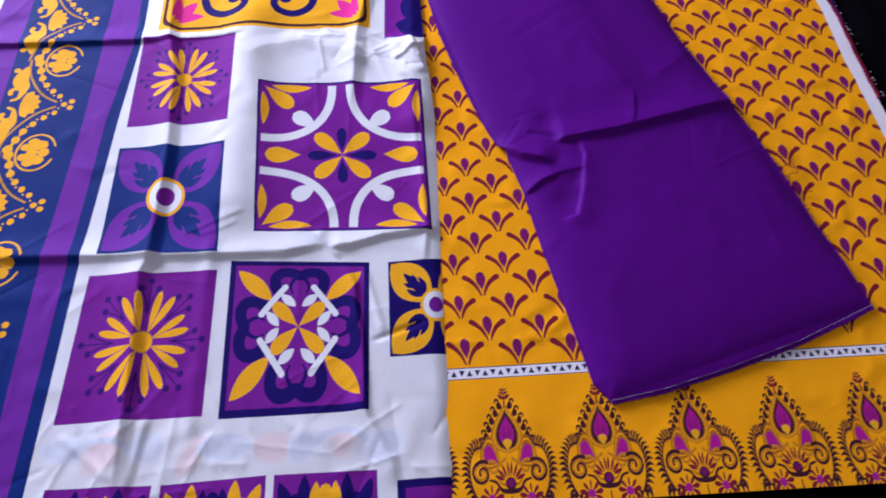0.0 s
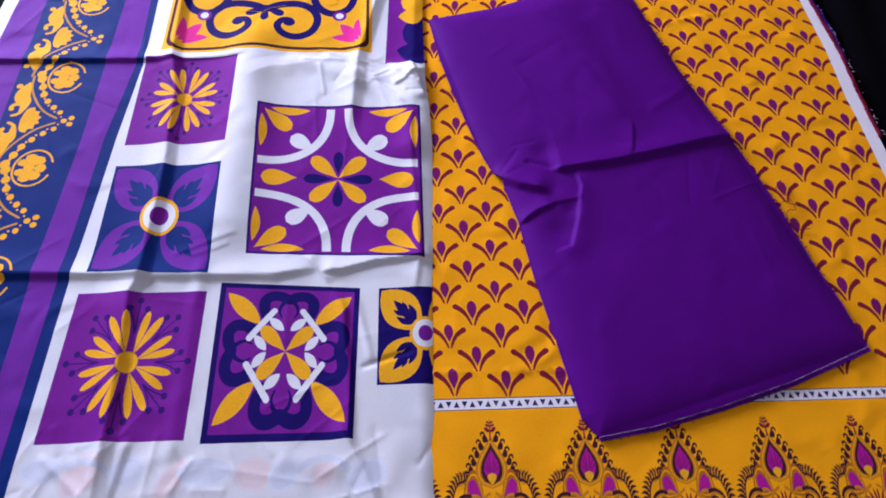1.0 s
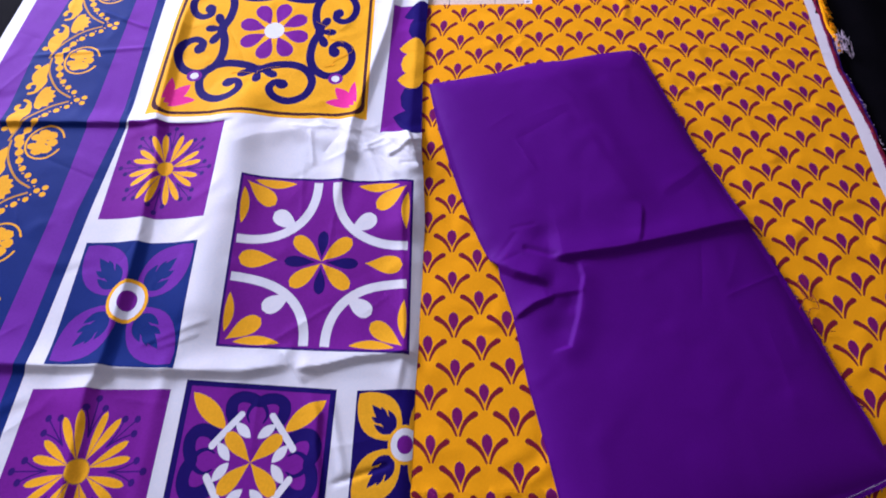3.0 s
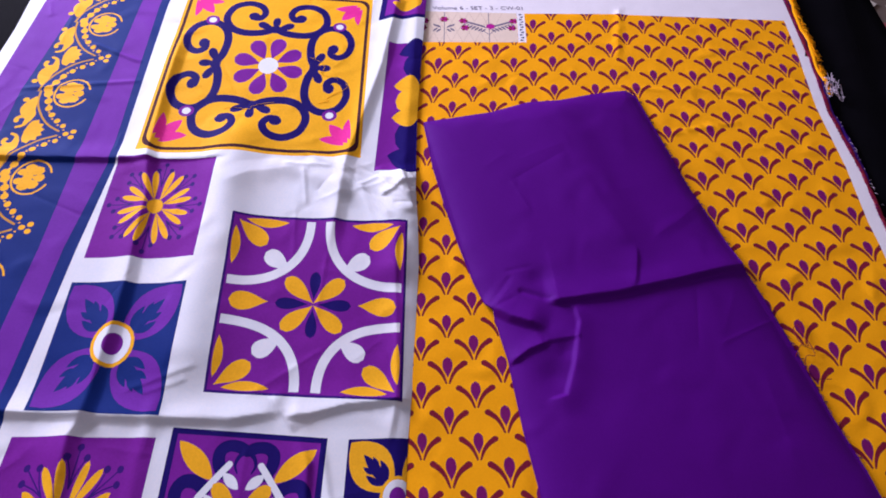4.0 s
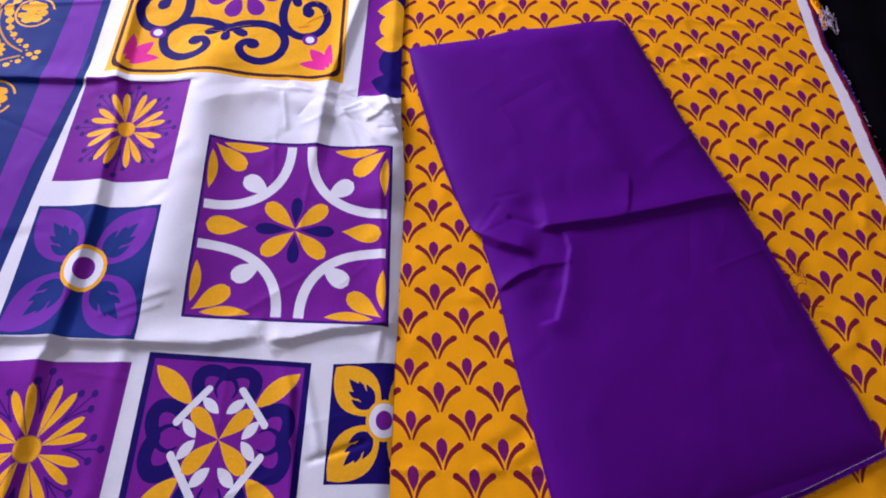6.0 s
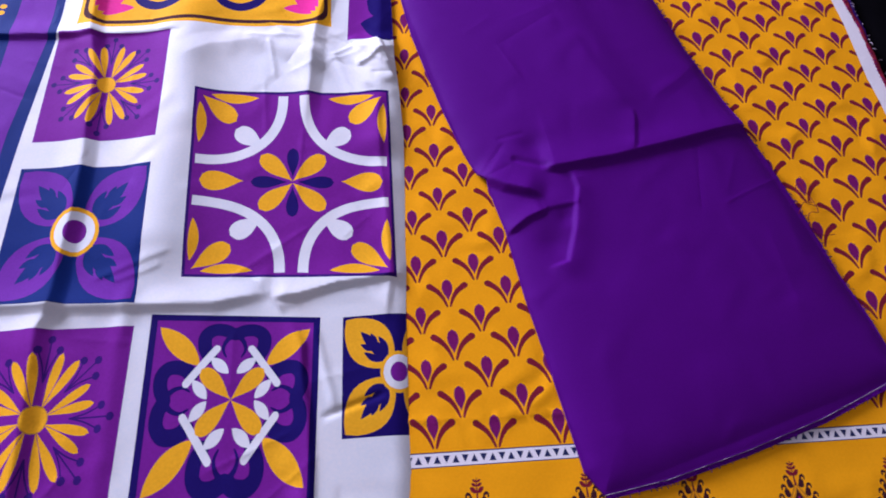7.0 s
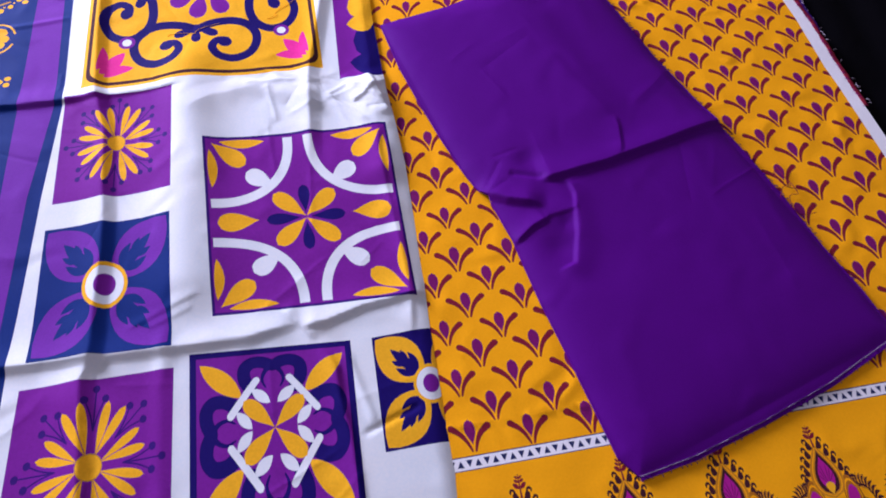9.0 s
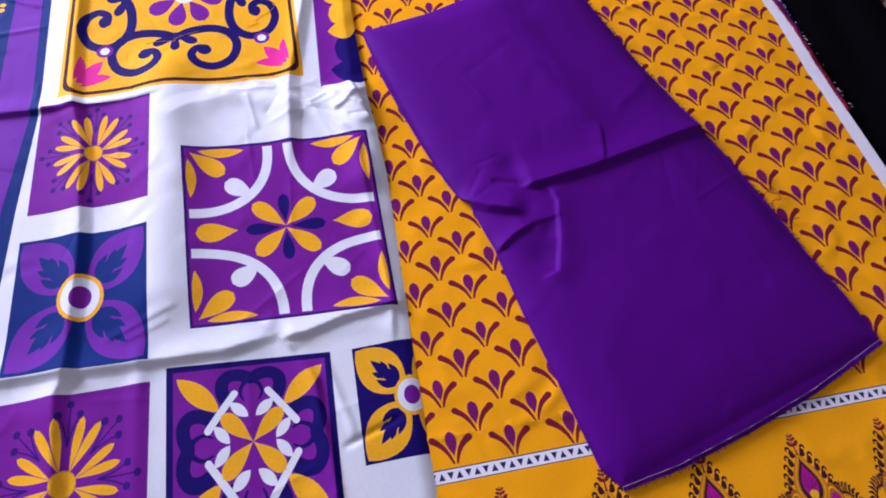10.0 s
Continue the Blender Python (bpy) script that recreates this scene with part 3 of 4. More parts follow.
def scarf_height(x, y):
    z = 0.0055 + swell(x, y, 10, 0.0016, 3)
    # loose swelling between the two rows of tiles, and along the edge
    z = z + ridge(x, y, (-0.130, 0.27), (-0.118, -0.10), 0.009, 0.036) + ridge(x, y, (0.085, 0.20), (0.088, 0.04), 0.006, 0.022)
    z = z + fold(x, y, [(-0.184, -0.42), (-0.188, -0.32), (-0.194, -0.235), (-0.202, -0.161), (-0.196, -0.137), (-0.199, -0.08), (-0.199, -0.03), (-0.202, 0.025), (-0.206, 0.054),
                        (-0.213, 0.134), (-0.230, 0.20), (-0.238, 0.30), (-0.246, 0.46)], 0.0062, 0.012, 0.020, 0.10)
    z = z + ridge(x, y, (-0.135, -0.12), (-0.128, -0.34), 0.0015, 0.008)
    # folds across
    z = z + facet(x, y, (-0.54, 0.166), (-0.235, 0.188), 0.0042, 0.004, 0.02)
    z = z + facet(x, y, (-0.235, 0.190), (-0.14, 0.199), 0.0022, 0.004, 0.012)
    z = z + fold(x, y, [(-0.38, -0.143), (-0.204, -0.139), (-0.122, -0.138), (-0.059, -0.136), (0.0, -0.122)], 0.0044, 0.008, 0.018)
    z = z + fold(x, y, [(-0.012, -0.130), (0.012, -0.128), (0.05, -0.115), (0.098, -0.107), (0.118, -0.106)], 0.0042, 0.005, 0.016)
    z = z + fold(x, y, [(-0.030, -0.108), (-0.022, -0.115), (0.004, -0.147)], 0.0020, 0.0032, 0.016, 0.25)
    z = z + fold(x, y, [(0.036, -0.33), (0.029, -0.238), (0.022, -0.204), (0.020, -0.175), (0.003, -0.146)], 0.0030, 0.0055, 0.012, 0.2)
    z = z - ridge(x, y, (0.042, -0.239), (0.091, -0.220), 0.0016, 0.003) + fold(x, y, [(-0.150, -0.116), (-0.124, -0.106), (-0.108, -0.098)], 0.0006, 0.003, 0.008)
    z = z + fold(x, y, [(0.066, -0.385), (0.057, -0.36), (0.030, -0.308), (0.020, -0.29)], 0.0026, 0.008, 0.010, 0.2)
    # long pressed folds down the edge side
    z = z + fold(x, y, [(0.014, 0.050), (0.009, 0.080), (0.011, 0.125), (0.013, 0.21), (0.044, 0.404), (0.056, 0.551), (0.060, 0.72)], 0.0054, 0.014, 0.014, 0.14)
    z = z + facet(x, y, (0.088, 0.16), (0.090, 0.64), 0.0026, 0.012, 0.012) + fold(x, y, [(0.093, -0.160), (0.098, -0.104), (0.091, 0.0), (0.085, 0.079), (0.088, 0.12)], 0.0022, 0.006, 0.009)
    z = z + fold(x, y, [(0.030, 0.152), (0.021, 0.160), (-0.037, 0.216)], 0.0030, 0.010, 0.014, 0.2) + fold(x, y, [(-0.030, 0.200), (-0.10, 0.178), (-0.133, 0.150)], 0.0022, 0.020, 0.020, 0.25)
    z = z + fold(x, y, [(0.060, 0.158), (0.076, 0.166), (0.106, 0.190)], 0.0028, 0.004, 0.009) + fold(x, y, [(0.104, 0.131), (0.098, 0.157), (0.083, 0.203)], 0.0028, 0.004, 0.010)
    z = z + fold(x, y, [(0.050, 0.205), (0.072, 0.176), (0.100, 0.152)], 0.0022, 0.0035, 0.009)
    z = z + creases(x, y, 72, 7, (-0.46, -0.42, 0.11, 0.60), 0.0008, 0.0026) + creases(x, y, 22, 31, (-0.25, -0.40, 0.11, -0.30), 0.0011, 0.003) + creases(x, y, 16, 9, (-0.04, 0.125, 0.11, 0.23), 0.0017, 0.0040)
    # small wrinkles in the plain white field
    z = z + ridge(x, y, (0.018, 0.185), (0.075, 0.125), 0.0025, 0.005) + ridge(x, y, (0.06, 0.19), (0.105, 0.165), 0.0022, 0.005)
    z = z + ridge(x, y, (-0.08, 0.20), (0.02, 0.165), 0.0018, 0.012) + ridge(x, y, (-0.14, 0.19), (-0.10, 0.06), 0.0018, 0.018)
    z = z + ridge(x, y, (-0.24, -0.33), (-0.19, -0.37), 0.0012, 0.004) + facet(x, y, (-0.178, -0.40), (-0.168, -0.315), 0.0022, 0.006, 0.010)
    z = z + ridge(x, y, (0.02, -0.30), (0.10, -0.40), 0.0020, 0.008) + ridge(x, y, (-0.03, -0.33), (0.03, -0.34), 0.0012, 0.01)
    z = z + ridge(x, y, (-0.36, 0.40), (-0.29, 0.37), 0.0018, 0.003) + ridge(x, y, (-0.42, 0.30), (-0.28, 0.33), 0.0012, 0.004)
    z = z + facet(x, y, (-0.165, -0.113), (-0.105, -0.085), 0.0007, 0.003, 0.006) + ridge(x, y, (0.03, -0.16), (0.05, -0.23), 0.0014, 0.004)
    z = z + ridge(x, y, (0.095, 0.09), (0.10, -0.09), 0.0016, 0.005)
    edge = np.clip((x - 0.098) / 0.016, 0, 1.2)
    return z - 0.0036 * edge ** 2


RIGHT = [(0.117, -0.47), (0.116, -0.39), (0.113, -0.25), (0.112, -0.14), (0.114, -0.06), (0.113, 0.0), (0.113, 0.06), (0.109, 0.12), (0.104, 0.17), (0.103, 0.20), (0.1, 0.30), (0.100, 0.39), (0.102, 0.56), (0.103, 0.68)]
scarf_outline = [(-0.470, -0.47)] + RIGHT + [(-0.485, 0.68), (-0.482, 0.50), (-0.477, 0.42), (-0.475, 0.0)]


def stripe(left, right):
    return left + right[::-1]


def edge_line(*pts):
    return [(x, y) for x, y in pts]


E1 = edge_line((-0.458, -0.56), (-0.456, 0.1), (-0.459, 0.40), (-0.461, 0.85))
E2 = edge_line((-0.398, -0.56), (-0.405, 0.0), (-0.421, 0.295), (-0.412, 0.48), (-0.410, 0.85))
E3 = edge_line((-0.292, -0.56), (-0.298, -0.316), (-0.307, -0.13), (-0.307, 0.047), (-0.312, 0.184), (-0.324, 0.49), (-0.33, 0.85))
E4 = edge_line((-0.268, -0.56), (-0.273, -0.38), (-0.279, -0.13), (-0.281, 0.05), (-0.273, 0.185), (-0.297, 0.50), (-0.303, 0.85))
E5 = edge_line((-0.256, -0.56), (-0.260, -0.38), (-0.267, -0.13), (-0.267, 0.05), (-0.264, 0.188), (-0.285, 0.50), (-0.291, 0.85))
layers = [
    ("border", "violet and navy border with gold scallops and roundels",
     [(LILAC, stripe(E1, E2)), (BLUE, stripe(E2, E3)), (LILAC, stripe(E3, E4)), (BLUE, stripe(E4, E5))] + border_run()),
    ("printed_tile", "gold tile with navy scrolls and a purple flower", on_quad(scroll_tile(), (-0.262, 0.552), (0.018, 0.562), (0.031, 0.219), (-0.246, 0.201))),
    ("printed_tile", "purple tile with a gold daisy", on_quad(daisy_tile(1.08), (-0.262, 0.189), (-0.144, 0.196), (-0.137, 0.047), (-0.255, 0.039))),
    ("printed_tile", "navy tile with four violet petals", on_quad(rosette_tile(BLUE, LILAC, BLUE, PURPLE), (-0.257, 0.007), (-0.136, 0.014), (-0.126, -0.137), (-0.250, -0.139))),
    ("printed_tile", "purple tile with white arcs and gold petals", on_quad(arcs_tile(), (-0.107, 0.113), (0.097, 0.119), (0.104, -0.109), (-0.091, -0.110), -0.05)),
    ("printed_tile", "purple tile with a large gold daisy", on_quad(daisy_tile(1.06), (-0.253, -0.163), (-0.124, -0.157), (-0.118, -0.314), (-0.250, -0.319))),
    ("printed_tile", "navy-edged purple tile with gold leaves and white bars", on_quad(cross_tile(), (-0.111, -0.146), (0.035, -0.149), (0.037, -0.312), (-0.103, -0.317), 0.09)),
    ("printed_tile", "navy tile with gold petals cut by the fold", on_quad(rosette_tile(NAVY, GOLD, NAVY, PURPLE, 0.66), (0.055, -0.149), (0.153, -0.141), (0.155, -0.253), (0.057, -0.258))),
    ("printed_tile", "purple tile with gold and navy tulips", on_quad(side_tulips(), (0.051, 0.455), (0.171, 0.470), (0.171, 0.205), (0.050, 0.198))),
    ("printed_tile", "navy-edged tile cut by the fold", on_quad([(NAVY, fine_square()), (PURPLE, fine_square(0.86, 4))] + tulip(GOLD, -0.3, -0.3, 0.4, 60), (0.036, 0.640), (0.156, 0.650), (0.150, 0.538), (0.031, 0.508))),
]
for k, (a, b, ya, yb) in enumerate(((-0.243, -0.153, -0.376, -0.375), (-0.145, -0.054, -0.375, -0.369), (-0.047, 0.045, -0.369, -0.367))):
    layers.append(("printed_tile", "purple tile with rows of tulips", on_quad(tulip_tile(*((GOLD, NAVY), (NAVY, GOLD), (GOLD, NAVY))[k]), (a, ya), (b, yb), (b + 0.003, yb - 0.10), (a + 0.003, ya - 0.10))))
layers.append(("printed_tile", "navy-edged purple tile", on_quad([(NAVY, fine_square()), (PURPLE, fine_square(0.86, 4))] + tulip(GOLD, -0.4, 0.3, 0.3, 0), (0.063, -0.377), (0.170, -0.372), (0.170, -0.48), (0.065, -0.48))))
GHOST_COOL = cloth("cool show-through", (0.62, 0.64, 0.745), vary=0.04, **SILK)
GHOST_WARM = cloth("warm show-through", (0.74, 0.61, 0.64), vary=0.04, **SILK)
HALF_COOL = cloth("faint cool show-through", (0.67, 0.69, 0.785), vary=0.04, **SILK)
HALF_WARM = cloth("faint warm show-through", (0.73, 0.65, 0.69), vary=0.04, **SILK)
ghosts = []
rng = random.Random(12)
for k in range(9):
    gx0, gy0 = -0.235 + 0.036 * k + rng.uniform(-0.006, 0.006), -0.344 + rng.uniform(-0.006, 0.006)
    tone, soft_tone = ((GHOST_WARM, HALF_WARM) if k % 2 else (GHOST_COOL, HALF_COOL))
    ra, rb, lean = rng.uniform(0.012, 0.020), rng.uniform(0.008, 0.015), rng.uniform(0, 90)
    ghosts += [(soft_tone, oval(gx0, gy0, ra * 1.25, rb * 1.3, 22, lean)), (tone, oval(gx0, gy0, ra, rb, 20, lean))]
    if k % 3 == 1:
        ghosts.append((GHOST_COOL, stroke(arc(gx0, gy0 - 0.004, 0.024, 0.016, 20, 160, 14), 0.006)))
layers.append(("show_through", "faint print of the ply beneath", ghosts))
split = []
for name, label, shapes, *_ in layers:
    if name == "show_through":
        split.append((name, label, shapes))
    elif name == "printed_tile":
        split += [(name, label, shapes[:1]), ("printed_motif", "", shapes[1:], len(split))]
    else:
        split.append((name, label, shapes[:4]))
        n = len(split) - 1
        for run in shapes[4:]:
            split.append((*run, n))
lay(scarf, scarf_outline, WHITE, split, scarf_height, 0.0026, 0.003, "white_ground")

# ---- yellow shirt piece: upper layer with its border, and the layer beneath ----
shirt = tagged(new("shirt_fabric"), "folded amber cotton shirt piece with plum sprigs", "fabric")
COEF = np.array([[0.42036, 0.08606], [0.32074, 0.04145], [-0.00408, 0.34141], [0.00171, 0.0036], [0.00666, -0.00611],
                 [0.00041, 0.0095], [-0.00231, -0.00923], [-0.01191, -0.00905], [-0.01048, -0.00902], [0.00294, 0.00435]])


def weave_at(u, j):
    """The spot of column u and row j of the sprigs, as the laid cloth is drawn out of square."""
    u, j = (u - 5) / 5, (j - 12) / 12
    p = np.array([1, u, j, u * j, u * u, j * j, u * u * j, u * j * j, u ** 3, j ** 3]) @ COEF
    return float(p[0]), float(p[1])


SPRIG = [(PLUM, petal((0, 0.12), (0, 0.55), 0.43, 10, 0.60))]
for k in (1, -1):
    SPRIG += [(MAROON, stroke([(0.025 * k, 0.0), (0.085 * k, 0.17), (0.175 * k, 0.31), (0.305 * k, 0.415)], 0.03, 0.12))]


def sprig_shapes(j0, j1):
    out = []
    for j in range(j0, j1):
        for i in range(-1, 12):
            u = i + 0.5 * (j % 2)
            grow = random.Random(j * 50 + i).uniform(0.95, 1.05)
            for m, pts in SPRIG:
                # a row is half a column high
                out.append((m, [weave_at(u + a * grow, j + 2 * b * grow) for a, b in pts]))
    return out


def shirt_height(x, y):
    z = 0.0022 + swell(x, y, 10, 0.0011, 8)
    z = z + ridge(x, y, (0.40, 0.47), (0.42, 0.60), 0.0018, 0.006) + ridge(x, y, (0.39, 0.40), (0.70, 0.42), 0.0010, 0.004)
    z = z + creases(x, y, 22, 3, (0.12, -0.36, 0.70, 0.55), 0.0007, 0.004)
    z = z + ridge(x, y, (0.45, 0.31), (0.56, 0.345), 0.0012, 0.004) + ridge(x, y, (0.11, -0.243), (0.27, -0.238), 0.0008, 0.003)
    return z


def spire(cx, y0, high, wide):
    """One tall ornament of the hem: a flame of curls round a magenta heart over a fan."""
    s = []
    h = [(TAN, petal((0, 0.89), (0, 0.42), 1.08, 12, 0.66)), (AMBER, petal((0, 0.865), (0, 0.435), 1.00, 12, 0.66)), (TAN, petal((0, 0.85), (0, 0.442), 0.97, 12, 0.66)), (BROWN, petal((0, 0.825), (0, 0.455), 0.92, 12, 0.66)),
         (MAGENTA, petal((0, 0.77), (0, 0.50), 0.90, 10, 0.62)), (GOLD, petal((0, 0.45), (0, 0.56), 1.3, 6)), (MAROON, stroke([(0, 0.86), (0, 1.04)], 0.028, 0.012))]
    for a in (-60, -38, -17, 17, 38, 60):
        h.append((PLUM, leaf((0.02 * math.sin(radians(a)), 0.55), (0.16 * math.sin(radians(a)), 0.55 + 0.17 * math.cos(radians(a))), 0.09, 6)))
    half = [(MAROON, leaf((0.0, 0.98 + 0.03 * q), (0.075 - 0.015 * q, 1.0 + 0.03 * q), 0.35, 5)) for q in (0, 1)] + [(MAROON, leaf((0.0, 0.93), (0.10, 0.97), 0.4, 5))]
    for i in range(7):
        u = i / 6
        x, y = 0.07 + 0.29 * math.sin(u * 1.45), 0.88 - 0.42 * u
        half.append((BROWN, petal((x - 0.045, y - 0.042), (x + 0.06, y + 0.004), 0.66, 6)))
        half.append((BROWN, stroke(spiral(x + 0.062, y + 0.024, 0.044, 0.020, 210, -10, 8, 1.0, 0.65), 0.024)))
    half += [(RUST, petal((0.12, 0.32), (0.42, 0.50), 0.90, 10)), (AMBER, petal((0.14, 0.335), (0.40, 0.49), 0.82, 10)), (RUST, petal((0.15, 0.34), (0.39, 0.482), 0.76, 10)), (MAGENTA, petal((0.17, 0.35), (0.375, 0.47), 0.62, 9)),
             (TAN, stroke(spiral(0.50, 0.50, 0.11, 0.02, 200, -260, 18, 1.0, 0.62), 0.034)), (TAN, stroke(spiral(0.27, 0.30, 0.12, 0.04, 60, 330, 16, 1.0, 0.6), 0.026)), (TAN, stroke([(0.05, 0.38), (0.16, 0.33), (0.22, 0.25)], 0.03, 0.02)), (BROWN, stroke(spiral(0.43, 0.26, 0.175, 0.03, 120, -380, 26, 1.0, 0.64), 0.036)),
             (TAN, stroke(spiral(0.43, 0.26, 0.130, 0.03, 120, -300, 20, 1.0, 0.64), 0.024)),
             (BROWN, stroke([(0.0, 0.10), (0.14, 0.11), (0.22, 0.18), (0.32, 0.20)], 0.050, 0.018)), (AMBER, stroke([(0.0, 0.125), (0.12, 0.135), (0.19, 0.185)], 0.014, 0.008)), (RUST, stroke([(0.0, 0.15), (0.12, 0.16), (0.19, 0.21)], 0.022, 0.012))]
    spine = flowing([(0.44, 0.49), (0.53, 0.47), (0.60, 0.38), (0.62, 0.26), (0.58, 0.13), (0.50, 0.03)], 3)
    half.append((BROWN, stroke(spine, 0.022, 0.016)))
    for i, (ax, ay) in enumerate(spine):
        a = radians(100 - 9 * i)
        tip = (ax + 0.15 * math.cos(a), ay + 0.085 * math.sin(a) + 0.016)
        half.append((BROWN, leaf((ax - 0.01, ay - 0.012), tip, 0.23, 7, 0.26)))
    for q in (0.60, 0.53, 0.45, 0.37):
        half.append((BROWN, leaf((q - 0.02, 0.06), (q + 0.03, -0.04), 0.4, 5, 0.2)))
    for i in range(4):
        a = radians(90 - 22 * i - 8)
        half.append((MAROON, leaf((0.09 * math.cos(a), 0.19 + 0.03 * math.sin(a)), (0.25 * math.cos(a), 0.19 + 0.17 * math.sin(a)), 0.24, 5)))
    for i in range(9):
        a = radians(40 * i + 10)
        half.append((MAROON, petal((0.30 + 0.03 * math.cos(a), 0.045 + 0.02 * math.sin(a)), (0.30 + 0.19 * math.cos(a), 0.045 + 0.12 * math.sin(a)), 0.30, 5)))
    half.append((MAGENTA, oval(0.30, 0.045, 0.060, 0.040, 8)))
    s = half + mirror(half) + h + [(BROWN, oval(0, 0.165, 0.085, 0.055, 12)), (PLUM, oval(0, 0.17, 0.060, 0.040, 10)), (BROWN, stroke([(0, 0.05), (0, -0.1)], 0.02))]
    return [(m, [(cx + a * wide, y0 + b * high + 0.035 * a * wide) for a, b in pts]) for m, pts in s]


def band_y(x):
    return -0.2765 + 0.040 * (x - 0.118)


def hem_y(x):
    return -0.399 + 0.024 * (x - 0.26)


hem = [(0.0 + 0.72 * i / 12, hem_y(0.72 * i / 12)) for i in range(13)]
SEL_L = [(0.697, -0.40), (0.6935, 0.05), (0.693, 0.136), (0.691, 0.173), (0.694, 0.27), (0.692, 0.33), (0.690, 0.39), (0.696, 0.48), (0.702, 0.545)]
SEL_R = [(0.716, -0.40), (0.712, 0.05), (0.711, 0.17), (0.713, 0.27), (0.709, 0.33), (0.705, 0.384), (0.712, 0.46), (0.7155, 0.525)]


def top_y(x):
    return 0.470 + 0.125 * (x - 0.106) - 0.09 * max(0, x - 0.39)


top_edge = [(x, top_y(x)) for x in np.linspace(0.700, 0.0, 14)]
outline = hem[:-1] + SEL_R[:-2] + [(0.712, 0.46), (0.716, 0.512)] + top_edge
bands = [(AMBER, [(0.0, -0.42), (0.73, -0.42), (0.73, band_y(0.73) - 0.006), (0.0, band_y(0.0) - 0.006)])]
spires = []
for k in range(8):
    spires.append(("spire", "magenta and brown flame ornament", spire(0.167 - 0.0918 + 0.0918 * k, hem_y(0.167 + 0.0918 * (k - 1)) + 0.002, 0.104, 0.060), 1))
xs = np.linspace(0.0, 0.72, 25)
bands += [(INK, [(x, band_y(x) - 0.0062) for x in xs] + [(x, band_y(x) + 0.0062) for x in xs[::-1]]),
          (CREAM, [(x, band_y(x) - 0.0054) for x in xs] + [(x, band_y(x) + 0.0052) for x in xs[::-1]])]
for k in range(92):
    x = 0.003 + 0.0078 * k
    y, g = band_y(x), 0.0031 * (1 if k % 2 else -1)
    bands.append((INK, [(x - 0.0030, y - g), (x + 0.0030, y - g), (x, y + g)]))
body = sprig_shapes(0, 28)
selvedge = [(CREAM, SEL_L + [(0.75, 0.60), (0.75, -0.5)])]
lay(shirt, outline, AMBER, [("sprigged_field", "amber cotton with rows of plum sprigs", [(AMBER, outline)] + body), ("border", "hem border of magenta and brown spires under a toothed white band", bands), *spires,
                            ("selvedge", "plain white woven selvedge", selvedge)], shirt_height, 0.008, 0.0018, "edge")


def under_height(x, y):
    return shirt_height(x, y) - 0.0019


under = [(0.0, 0.40), (0.69, 0.40), (0.695, 0.47), (0.716, 0.528), (0.719, 0.665), (0.725, 0.95), (0.0, 0.95)]


def tilt(x, y):
    return (x, y + 0.125 * (x - 0.106))


floral = [(BEIGE, [tilt(0.0, 0.40), tilt(0.2475, 0.40), tilt(0.2475, 0.5502), tilt(0.0, 0.5502)])]
FAINT = cloth("faint brown net", (0.55, 0.40, 0.33), **COTTON)
for k in range(-4, 16):
    for lean in (0.045, -0.045):
        if 0.018 * k + max(lean, 0) > 0.236:
            continue
        floral.append((FAINT, [tilt(*p) for p in stroke([(0.018 * k, 0.42), (0.018 * k + lean, 0.549)], 0.0006, round_ends=False)]))
for x, full in ((0.062, True), (0.132, False), (0.202, True)):
    floral.append((GREY_INK, [tilt(*p) for p in stroke([(x, 0.42), (x + 0.001, 0.485), (x, 0.548)], 0.0011)]))
    for sg in (1, -1):
        for q in range(7 if full else 2):
            r0 = 0.004 + 0.0052 * q
            y0 = 0.506 + 0.0022 * q
            floral.append((GREY_INK, [tilt(*p) for p in leaf((x + sg * r0, y0), (x + sg * (r0 + 0.008), y0 - 0.009), 0.32, 5)]))
            floral.append((GREY_INK, [tilt(*p) for p in leaf((x + sg * r0, y0 + 0.002), (x + sg * (r0 + 0.008), y0 + 0.010), 0.32, 5)]))
        if full:
            floral.append((GREY_INK, [tilt(*p) for p in stroke([(x, 0.492), (x + sg * 0.018, 0.508), (x + sg * 0.040, 0.522)], 0.0010)]))
        for fx, fy in (((0.040, 0.526), (0.037, 0.508)) if full else ((0.0, 0.530),)):
            for a in range(6):
                c, d = math.cos(1.047 * a), math.sin(1.047 * a)
                floral.append((MAGENTA if a % 2 else MAROON, [tilt(*p) for p in petal((x + sg * fx, fy), (x + sg * fx + 0.0075 * c, fy + 0.0075 * d), 0.7, 5)]))
    if full:
        for a in range(6):
            c, d = math.cos(1.047 * a + 0.4), math.sin(1.047 * a + 0.4)
            floral.append((MAGENTA, [tilt(*p) for p in petal((x + 0.003, 0.512), (x + 0.003 + 0.008 * c, 0.512 + 0.008 * d), 0.7, 5)]))
toothed = [(CREAM, [tilt(0.2478, 0.40), tilt(0.2605, 0.40), tilt(0.2605, 0.5503), tilt(0.2478, 0.5503)])]
for k in range(22):
    y, g = 0.405 + 0.0066 * k, 0.003 * (1 if k % 2 else -1)
    toothed.append((INK, [tilt(0.2545 - g, y - 0.0026), tilt(0.2545 - g, y + 0.0026), tilt(0.2545 + g, y)]))
heading_edge = [(0.0, 0.535), (0.104, 0.550), (0.262, 0.566), (0.40, 0.584), (0.55, 0.596), (0.68, 0.606), (0.73, 0.61)]
heading = [(CREAM, heading_edge + [(0.75, 0.97), (-0.02, 0.97)])]
